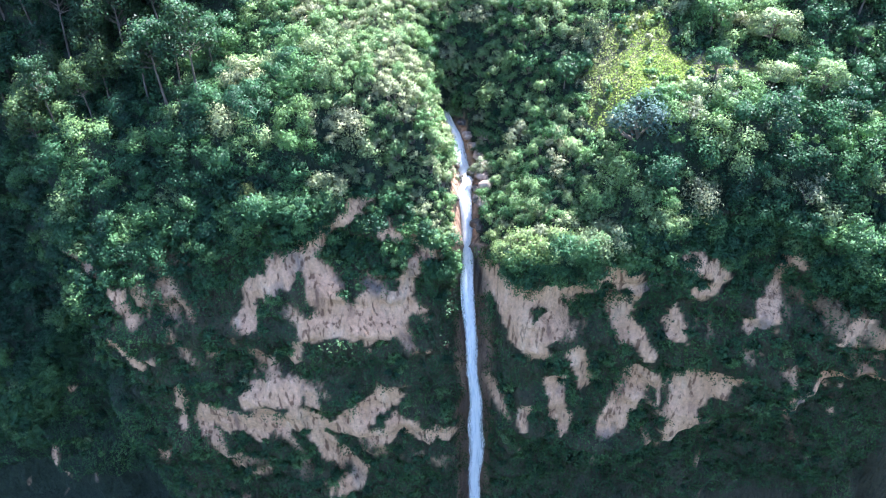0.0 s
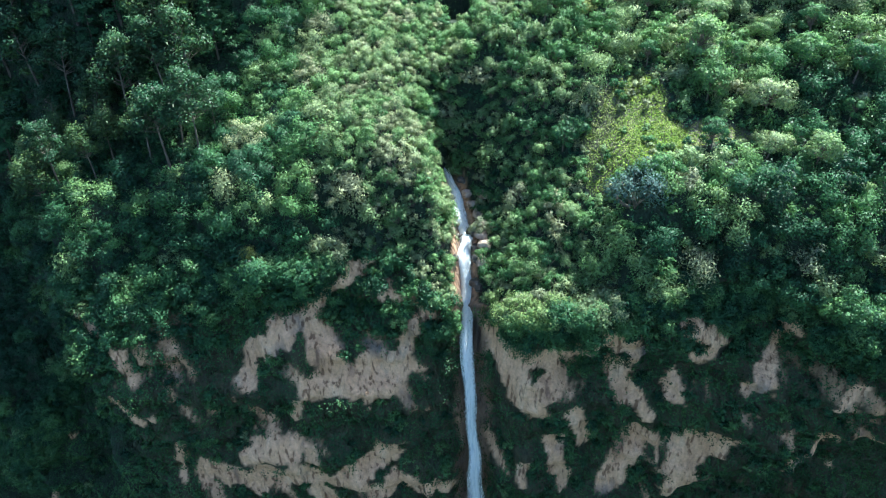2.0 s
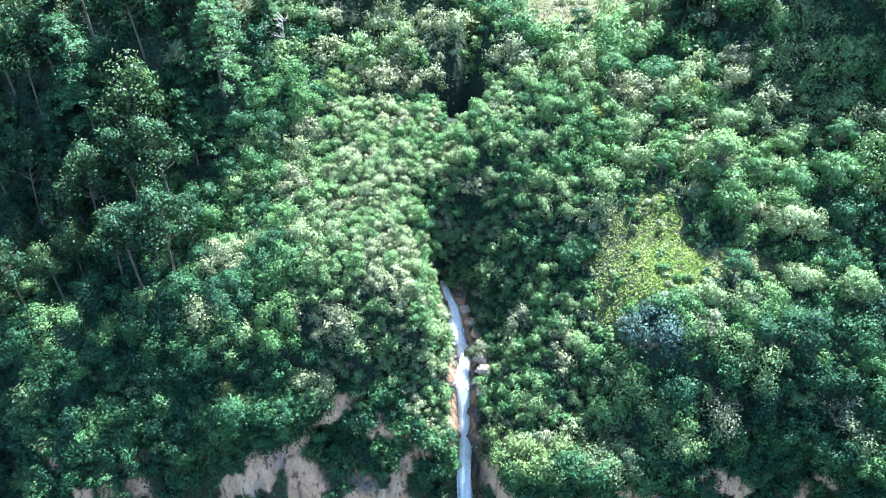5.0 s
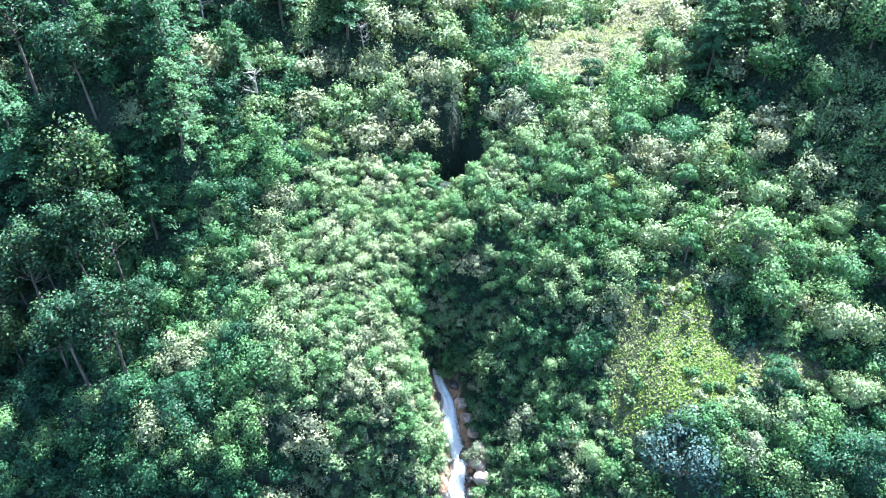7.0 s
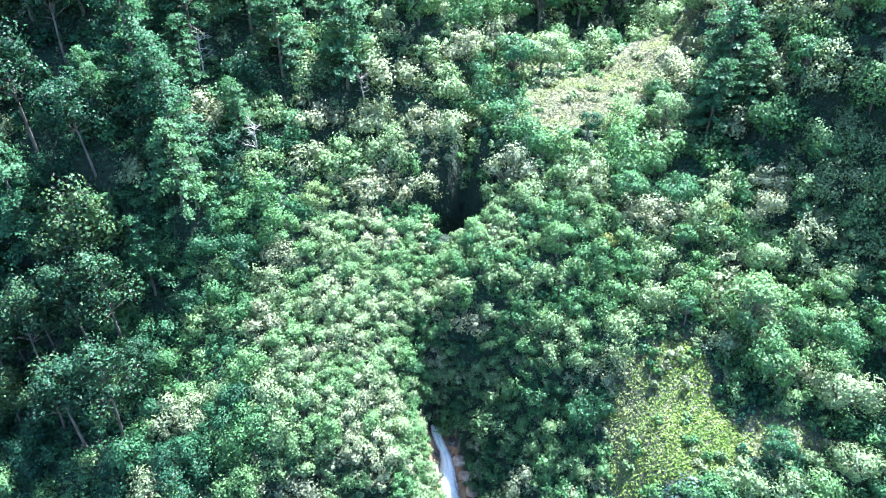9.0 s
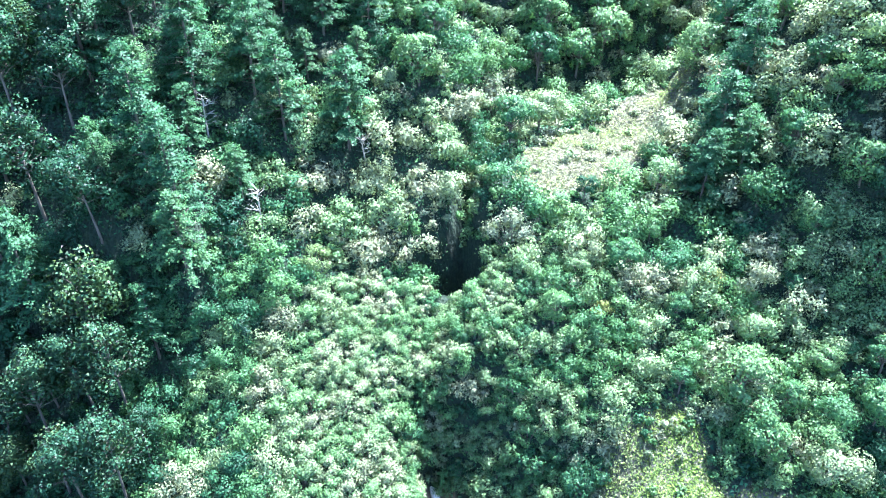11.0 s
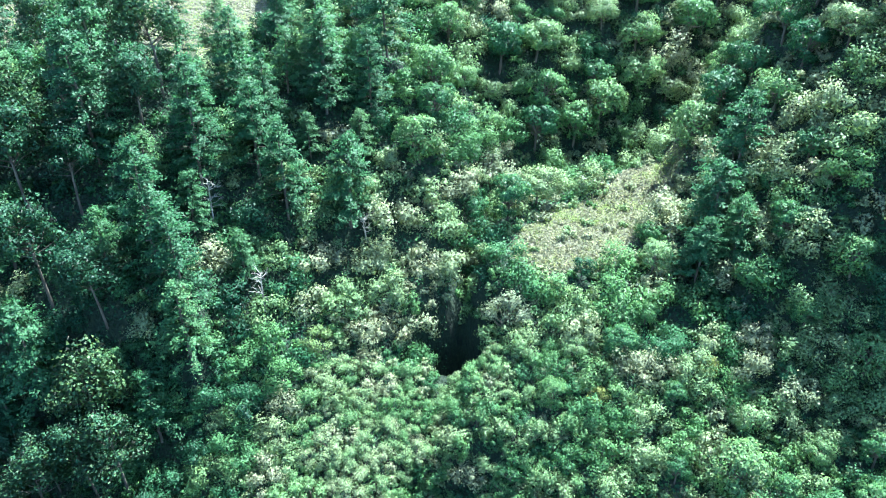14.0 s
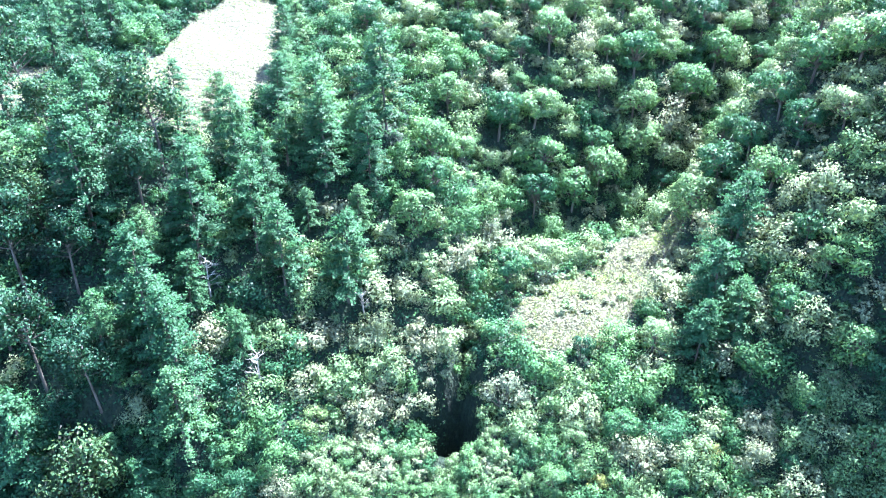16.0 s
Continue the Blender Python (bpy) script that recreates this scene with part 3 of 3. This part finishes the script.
def put(masters, x, y, size, label, category, group="", tall=1.0, sink=0.1, room=None):
    z = on_hill(x, y)
    if z is None:
        return None
    taken.put(x, y, z, room if room else 1.2 * size)
    return plant(masters[rng.integers(len(masters))], x, y, z - sink, size, label, category, group, tall)


def scatter(count, box, gap, room, wanted):
    """Places kept apart within a box of the plan (x0, x1, y0, y1) where wanted(x, y) holds."""
    made = []
    x, y = rng.uniform(box[0], box[1], count), rng.uniform(box[2], box[3], count)
    z, inside = heights(x, y)
    for p in zip(*(c[inside & wanted(x, y)].tolist() for c in (x, y, z))):
        if taken.free(*p, room, gap):
            taken.put(*p, room)
            made.append(p)
    return made


def clear_of_water(x, y, by=3.0):
    return np.abs(from_stream(x, y)) > by


def is_open(x, y, limit=0.35):
    return open_ground(x, y) > limit


# -- single plants that stand out --
GREY = leaf_material("silver_leaf", (0.035, 0.075, 0.072), (0.062, 0.115, 0.112), (0.10, 0.16, 0.15), 0.6)
LIME = leaf_material("lime_leaf", (0.09, 0.16, 0.06), (0.16, 0.24, 0.09), (0.23, 0.29, 0.13), 0.5)
YELLOW = leaf_material("yellow_leaf", (0.13, 0.18, 0.05), (0.24, 0.27, 0.08), (0.34, 0.34, 0.12), 0.5)
PALE = leaf_material("pale_leaf", (0.15, 0.20, 0.11), (0.21, 0.25, 0.16), (0.27, 0.28, 0.21), 0.5)
grey_bush = bush(0.5, 14, 0.95, GREY, 3000, 0.07)
lime_bush = bush(0.5, 10, 0.9, LIME, 2200, 0.09)
yellow_bush = bush(0.5, 8, 0.8, YELLOW, 1400, 0.11)
pale_bush = bush(0.5, 11, 0.8, PALE, 2400, 0.085)
SPECIAL = [grey_bush, lime_bush, yellow_bush, pale_bush]
put([grey_bush], 25.0, 76.0, 4.4, "silvery blue-green round bush at the cliff's rim", "bush")
put([lime_bush], -7.8, 159.5, 3.0, "bright lime-green round bush on the wooded slope", "bush")
put([lime_bush], -16.5, 113.5, 2.4, "bright lime-green spreading bush among pale shrubs", "bush")
put([lime_bush], -36.5, 76.8, 2.0, "bright green bush on the overgrown rim", "bush")
for x, s, size in ((9.2, 1.0, 2.3), (11.6, 0.5, 2.9), (14.2, 0.9, 2.8), (10.6, 3.2, 2.8), (13.8, 4.2, 2.6), (16.8, 1.6, 2.3), (8.4, 4.0, 1.9)):
    put([lime_bush, pale_bush][:1 + (s > 3)], x, float(cliff(x, edge_height(x))) + s, size, "sunlit light-green bush overhanging the rock wall", "bush", "bushes on the lip")
put([yellow_bush], 21.3, 105.0, 1.5, "small yellowing bush on the spur", "bush")
put([yellow_bush], 35.5, 107.5, 1.7, "small yellowing bush on the spur", "bush")
put([yellow_bush], -26.8, 78.0, 1.6, "yellow-green bush on the overgrown rim", "bush")
put([pale_bush], 5.8, 86.0, 1.7, "pale green bush overhanging the stream", "bush", sink=-1.5)
put([pale_bush], 10.6, 116.8, 3.9, "pale grey-green bush beside the dark ravine", "bush")
put([pale_bush], 11.0, 87.5, 2.4, "pale blossoming bush on the bank", "bush")
for x, y, size in ((8.5, 147.0, 4.2), (13.5, 149.0, 5.2), (18.5, 151.5, 4.6)):
    put([pale_bush], x, y, size, "broad pale grey-green bush at the ravine", "bush", "pale bushes at the ravine")
put([pale_bush], 31.0, 76.0, 2.0, "pale silvery bush at the cliff's rim", "bush")
put([pale_bush], 46.0, 70.5, 2.8, "pale silvery bush at the cliff's rim", "bush")
put([BUSHES[3]], 16.3, 99.0, 2.2, "dark green dense bush on the spur", "bush", tall=1.2)
put([BUSHES[3]], 22.0, 99.5, 2.4, "dark green dense bush on the spur", "bush", tall=1.2)
put([TREES[1]], 35.5, 94.5, 1.4, "round broad-leaved tree at the edge of a clearing", "tree")
put([TREES[0]], 36.5, 89.5, 1.15, "round broad-leaved tree at the edge of a clearing", "tree")
for x, y, h in ((-23.3, 116.0, 6.0), (-10.3, 128.0, 4.0), (-31.5, 124.0, 6.5)):
    ob = dead_tree(h)
    ob.matrix_basis = pose(x, y, on_hill(x, y), 0, 4, rng.uniform(0, 360))
    tagged(ob, "bleached dead tree with bare forked branches", "tree", "dead trees")

# -- evergreens on the left bank and the spur --
for x, y, s in ((39.2, 123.0, 1.45), (43.5, 129.5, 1.4), (36.5, 119.0, 1.05), (41.0, 119.0, 0.95)):
    put(CONIFERS[4:], x, y, s, "dark green conical evergreen on the spur", "tree", "evergreens on the spur", room=1.5)


def in_grove(x, y):
    return (x < np.interp(y, (101, 112, 121, 129, 152), (-32, -28, -22, -12, -6))) & ~is_open(x, y, 0.1) & clear_of_water(x, y, 6)


for x, y, z in scatter(1500, (-74, -4, 101, 152), 0.72, 4.6, in_grove):
    s = rng.uniform(0.8, 1.65)
    if x < -40 and rng.random() < 0.5:
        plant(EUCALYPTS[rng.integers(3)], x, y, z, rng.uniform(1.2, 1.9), "slender grey-green eucalyptus with a bare pale trunk", "tree", "eucalyptus grove")
    else:
        plant(CONIFERS[rng.integers(5)], x, y, z, s, "dark green conical evergreen in a dense grove", "tree", "evergreen grove")
for x, y, z in scatter(260, (-62, -33, 88, 104), 0.8, 2.6, lambda x, y: clear_of_water(x, y)):
    plant(EUCALYPTS[rng.integers(3)], x, y, z, rng.uniform(0.9, 1.4), "slender grey-green eucalyptus with yellowish young tips", "tree", "eucalyptus grove")
for x, y, s in ((-28.5, 168, 1.0), (-27.5, 162, 0.9), (-27.0, 174, 1.1), (-28, 180, 1.0), (-26, 156, 0.85), (-66, 170, 1.1), (-70, 164, 1.0), (-64, 176, 1.1), (-72, 174, 1.2), (-61, 158, 0.75)):
    put(CONIFERS, x, y, s, "tall dark evergreen at the edge of the dry pasture", "tree", "evergreens round the pasture", room=1.6)

# -- broad-leaved trees over the back slope and the spur --
for x, y, z in scatter(900, (-20, 105, 132, 215), 0.9, 3.6, lambda x, y: clear_of_water(x, y, 4) & ~is_open(x, y, 0.04) & ~is_open(x, y - 4, 0.3)):
    plant(TREES[rng.integers(4)], x, y, z, rng.uniform(0.8, 1.8), "round broad-leaved tree on the back slope", "tree", "trees on the back slope")
for x, y, z in scatter(160, (14, 58, 78, 128), 1.2, 2.4, lambda x, y: clear_of_water(x, y, 6) & ~is_open(x, y, 0.04)):
    plant(TREES[rng.integers(4)], x, y, z, rng.uniform(0.6, 1.15), "round broad-leaved tree on the spur", "tree", "trees on the spur")

# -- bushes beside the stream --
beside = scatter(1800, (-20, 24, 75, 112), 0.72, 1.35, lambda x, y: clear_of_water(x, y, np.where(y < 95.5, 2.9, 0.1)) & ~clear_of_water(x, y, 17) & ~is_open(x, y, 0.6))
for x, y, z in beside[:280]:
    # the banks' sun and shade painted by picking paler or darker leaf tones
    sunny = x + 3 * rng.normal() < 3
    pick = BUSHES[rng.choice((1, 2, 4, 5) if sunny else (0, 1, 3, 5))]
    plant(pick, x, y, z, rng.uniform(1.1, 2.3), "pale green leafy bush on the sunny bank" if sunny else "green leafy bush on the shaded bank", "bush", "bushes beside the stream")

retire(PILE + SPECIAL)

# ---- undergrowth: bushes that nobody could count ----
def undergrowth(count, box, low, high, gap=0.72, far=False, power=4):
    """x, y, z, radius and tone of bushes that fill a box of the plan."""
    x, y = rng.uniform(box[0], box[1], count), rng.uniform(box[2], box[3], count)
    r = low + (high - low) * rng.random(count) ** power
    z, keep = heights(x, y)
    keep &= clear_of_water(x, y, np.where(y < 95.5, 1.7 + 0.4 * r + np.where(x > 3, 1.0, 0.0), 0.1))
    keep &= np.hypot(x - 3.4, (y - 117.3) * 0.85) > 3.3 + 0.8 * r
    keep &= ~is_open(x, y, 0.5) | ((rng.random(count) < 0.12) & (y < 150))
    if not far:
        keep &= np.abs(x) < np.where(x < 0, 38, 22) + 0.54 * y
    for ox, oy in ((0.8, 0), (-0.8, 0), (0, 0.7), (0, -0.9)):
        keep &= ~is_open(x + ox * r, y + oy * r, 0.5) | (r < low + 0.15)
    patch = 0.5 + 0.5 * rough(x, y, 0, 11, 41)
    # pale shrubs of the left bank and spur, their sunlight added to the tone
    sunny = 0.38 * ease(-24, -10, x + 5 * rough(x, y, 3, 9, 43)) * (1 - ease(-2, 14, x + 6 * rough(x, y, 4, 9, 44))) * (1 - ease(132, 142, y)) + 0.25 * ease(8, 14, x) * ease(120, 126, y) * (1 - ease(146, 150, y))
    # shade put into leaf tone: west end and right rim darker, back slope lighter
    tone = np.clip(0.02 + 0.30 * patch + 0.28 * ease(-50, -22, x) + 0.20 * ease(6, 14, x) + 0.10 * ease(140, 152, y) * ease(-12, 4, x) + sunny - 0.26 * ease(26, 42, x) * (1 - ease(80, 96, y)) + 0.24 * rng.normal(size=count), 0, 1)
    made = []
    order = np.argsort(-r)
    order = order[keep[order]]
    for p in zip(*(c[order].tolist() for c in (x, y, z, r, tone))):
        if taken.free(*p[:4], gap):
            taken.put(*p[:4])
            made.append(p)
    return made


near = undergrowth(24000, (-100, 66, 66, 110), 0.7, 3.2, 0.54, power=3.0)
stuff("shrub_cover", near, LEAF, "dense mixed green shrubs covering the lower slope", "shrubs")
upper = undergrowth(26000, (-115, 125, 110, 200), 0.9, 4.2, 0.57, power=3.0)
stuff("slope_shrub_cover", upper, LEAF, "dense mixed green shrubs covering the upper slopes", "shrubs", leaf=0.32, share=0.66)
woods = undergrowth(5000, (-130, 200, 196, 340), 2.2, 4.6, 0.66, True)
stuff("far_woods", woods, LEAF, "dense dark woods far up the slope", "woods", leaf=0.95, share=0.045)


# ---- low weeds between the bushes ----
def weeds():
    n = 190000
    x = rng.uniform(-100, 110, n)
    s = rng.uniform(0.2, 120, n)
    y, z = above_edge(x, s)
    keep = (np.abs(x) < np.where(x < 0, 40, 20) + 0.52 * y) & clear_of_water(x, y, 2.2) & ~is_open(x, y, 0.4)
    c = np.stack((x, y, z + 0.35 * rng.random(n)), 1)[keep]
    v = leaf_triangles(c, np.broadcast_to((0.0, -0.3, 0.8), c.shape), 0.42, 0.6)
    tone = np.clip(0.25 + 0.25 * rough(c[:, 0], c[:, 1], 0, 8, 55) + 0.12 * rng.normal(size=len(c)), 0, 1)
    ob = mesh_object("weed_cover", v, np.arange(len(v)).reshape(-1, 3), LEAF, np.repeat(tone, 3))
    return tagged(ob, "low green weeds and ferns between the bushes", "weeds", kind="stuff")


weeds()


# ---- creepers on the rock face ----
def creepers():
    n = 500000
    x, z = rng.uniform(-108, 78, n), rng.uniform(-18, 61, n)
    z = np.where(z > edge_height(x), edge_height(x) - 12 * rng.random(n), z)
    keep = rng.random(n) > 0.15 + 0.9 * bareness(x, z) + 0.45 * ease(0.05, 0.5, rough(x, 3, z, 2.2, 51))
    fall = np.interp(z, (-25, 8, 41), (5.6, 5.4, 3.4))
    keep &= np.abs(x - fall) + 1.6 * rough(x, 2, z, 3.5, 81) > 1.7 + 0.9 * rng.random(n)
    x, z = x[keep], z[keep]
    lump = ease(-0.25, 0.6, rough(x, 7, z, 2.4, 52))
    e = 0.3
    y = cliff(x, z)
    nx, nz = (cliff(x + e, z) - y) / e, (cliff(x, z + e) - y) / e
    nrm = unit(np.stack((nx, -np.ones(len(x)), nz), 1))
    c = np.stack((x, y, z), 1) + nrm * (0.05 + 2.4 * lump * np.sqrt(rng.random(len(x))))[:, None]
    lx, lz = (rough(x + 0.4, 7, z, 2.4, 52, 2) - rough(x - 0.4, 7, z, 2.4, 52, 2)), (rough(x, 7, z + 0.4, 2.4, 52, 2) - rough(x, 7, z - 0.4, 2.4, 52, 2))
    tuft = nrm + (0, 0, 0.35) - 4.0 * np.stack((lx, np.zeros(len(x)), lz), 1)
    v = leaf_triangles(c, tuft, 0.29, 0.6)
    tone = np.clip(0.34 + 0.5 * rough(x, 1, z, 5, 53) + 0.15 * rng.normal(size=len(x)), 0, 1)
    ob = mesh_object("creeper_cover", v, np.arange(len(v)).reshape(-1, 3), IVY, np.repeat(tone, 3))
    return tagged(ob, "dark green creepers and mosses hanging over the rock", "creepers", kind="stuff")


creepers()


def ledge_plants():
    n = 11000
    x, z = rng.uniform(-95, 70, n), rng.uniform(-14, 60, n)
    top = edge_height(x)
    keep = (z < top) & (bareness(x, z) < 0.3) & (np.abs(x - 4.5) > 3.4) & (rng.random(n) < 0.16 + 0.7 * ease(-14, -1, z - top))
    x, z = x[keep], z[keep]
    return np.stack((x, cliff(x, z) - 0.2, z, rng.uniform(0.5, 1.3, len(x)) * (1 + 0.7 * ease(-16, -2, z - edge_height(x))), np.clip(0.26 + 0.18 * rng.normal(size=len(x)), 0, 0.75)), 1)


stuff("ledge_shrub_cover", ledge_plants(), LEAF, "small shrubs rooted in cracks of the cliff", "shrubs")


# ---- grass of the clearings ----
def grass():
    for key, density, size, tone, label in (("spur_grass", 50, 0.36, 0.88, "tall dry straw-coloured grass on the spur"), ("yellow_grass", 75, 0.3, 0.5, "lush yellow-green grass in a clearing"),
                                            ("rim_grass", 30, 0.32, 0.62, "pale dry grass along the rim"), ("pasture", 12, 0.26, 0.72, "short dry pasture grass"), ("lower_pasture", 7, 0.28, 0.68, "short dry pasture grass")):
        cx, cy, a, b, turn = CLEARINGS[key]
        reach = max(a, b) * 1.2
        n = int(density * (2 * reach) ** 2)
        x, y = rng.uniform(cx - reach, cx + reach, n), rng.uniform(cy - reach, cy + reach, n)
        keep = (clearing(x, y, key) > 0.2 + 0.5 * rng.random(n)) & (rough(x, y, 1, 1.6, 61) > -0.55) & (np.abs(from_stream(x, y)) > 1.6)
        x, y = x[keep], y[keep]
        s = y - cliff(x, edge_height(x))
        x, s = x[s > 0.4], s[s > 0.4]
        y, z = above_edge(x, s)
        c = np.stack((x, y, z + size * 0.35 * rng.random(len(x))), 1)
        v = leaf_triangles(c, rng.normal(size=c.shape) * (1, 1, 0.3) + (0, 0, 0.5), size, 0.4, np.broadcast_to((0.0, -0.1, 1.0), c.shape))
        t = np.clip(tone + 0.42 * rough(x, y, 2, 4, 62) + 0.12 * rng.normal(size=len(x)), 0, 1)
        ob = mesh_object(key, v, np.arange(len(v)).reshape(-1, 3), STRAW, np.repeat(t, 3))
        tagged(ob, label, "grass", kind="stuff")


grass()


# ---- the stream and its fall ----
def build_water():
    root = tagged(new("waterfall"), "white waterfall dropping from a rocky stream into a dark chute", "waterfall")
    path = []
    for y in np.arange(96, 81.5, -0.5):
        x = float(np.interp(y, (76, 88, 96, 104), (3.4, 3.2, 0.8, 0.0))) + 0.35 * math.sin(y * 1.1)
        wide = float(np.interp(y, (82, 84, 86.5, 87.5, 89, 91, 93, 96), (0.95, 1.0, 0.75, 1.15, 0.8, 1.1, 0.6, 0.3)))
        path.append((x, y, on_hill(x, y) + 0.4, wide * 1.4))
    lip = path[-1]
    for z in np.arange(39.0, -26, -1.0):
        drop = 39.0 - z
        y = 79.4 - 8.8 * (1 - math.exp(-drop / 9))
        x = lip[0] + (5.5 - lip[0]) * float(ease(0, 34, drop)) + 0.12 * math.sin(z * 0.5)
        path.append((x, y, z, 0.82 + 0.16 * math.sin(z * 0.21) * float(ease(0, 8, drop)) + 0.006 * drop))

    def sheet(offset, width, bulge, wob, seed):
        """One veil of water along the path, arched across."""
        k, v = 9, []
        for i, (x, y, z, w) in enumerate(path):
            for j in range(k):
                u = j / (k - 1) * 2 - 1
                edge = 1 + wob * noise.noise((u * 2.0, i * 0.2, seed))
                out = bulge * (1 - u * u) + 0.12 * noise.noise((u * 4.0 + seed, i * 0.22, 7.0))
                falling = i >= len(path) - 65
                v.append((x + offset + u * w * width * edge, y - (out if falling else out * 0.4), z + (0 if falling else out)))
        n = len(path)
        f = [(a * k + b, a * k + b + 1, (a + 1) * k + b + 1, (a + 1) * k + b) for a in range(n - 1) for b in range(k - 1)]
        return np.array(v), np.array(f)

    for name, off, wid, bul, wob, seed in (("main_veil", 0.0, 1.0, 0.5, 0.3, 1), ("front_veil", -0.15, 0.7, 0.8, 0.5, 2), ("side_veil", 0.35, 0.75, 0.65, 0.6, 3), ("back_veil", 0.1, 1.15, 0.15, 0.5, 4)):
        veil = part(mesh_object(name, *sheet(off, wid, bul, wob, seed), WATER, smooth=True), root)
        across = np.tile(1 - np.linspace(-1, 1, 9) ** 2, len(path))
        veil.data.attributes.new("body", "FLOAT", "POINT").data.foreach_set("value", across.astype(np.float32))
    return root


build_water()


def boulder(size, mat, label, at):
    """A worn block of rock."""
    bm = bmesh.new()
    bmesh.ops.create_icosphere(bm, subdivisions=3, radius=1)
    seed = rng.uniform(0, 50)
    for v in bm.verts:
        c = v.co.copy()
        k = 1 + 0.30 * noise.noise(c * 1.1 + Vector((seed, 0, 0))) + 0.10 * noise.noise(c * 3.1 + Vector((0, seed, 0)))
        v.co = Vector([max(-0.8, min(0.8, a)) for a in c]) * k
    me = bpy.data.meshes.new("boulder")
    bm.to_mesh(me)
    bm.free()
    me.materials.append(mat)
    ob = new("boulder", me)
    ob.matrix_basis = pose(*at, rng.uniform(-15, 15), rng.uniform(-15, 15), rng.uniform(0, 360))
    ob.scale = size
    return tagged(ob, label, "rock", "boulders in the stream")


for x, y, s, wet in (
        (4.9, 81.2, 1.1, 1), (5.9, 82.4, 1.4, 0), (5.4, 80.3, 0.9, 1), (6.4, 84.4, 1.3, 0), (5.9, 86.2, 1.2, 0), (1.0, 85.2, 0.8, 0), (5.4, 89.6, 1.1, 0), (0.6, 90.4, 0.7, 0),
        (5.2, 83.4, 1.1, 1), (1.7, 82.6, 0.8, 1), (4.9, 85.0, 0.8, 1), (3.0, 87.7, 0.95, 1), (4.3, 87.9, 1.15, 1), (1.9, 88.2, 0.8, 1), (5.6, 88.0, 1.0, 1), (4.6, 90.9, 1.0, 0), (3.8, 92.4, 0.9, 0),
        (0.9, 93.4, 0.6, 1), (2.9, 94.2, 0.8, 1), (3.9, 86.3, 0.6, 1), (2.3, 86.8, 0.5, 1), (6.6, 87.4, 1.2, 0), (6.3, 91.0, 1.0, 0)):
    boulder((s, s * 0.8, s * 0.7), WET_ROCK if wet else DRY_ROCK, "dark wet boulder in the white stream" if wet else "pale brown boulder on the stream's edge", (x, y, on_hill(x, y) + 0.3))
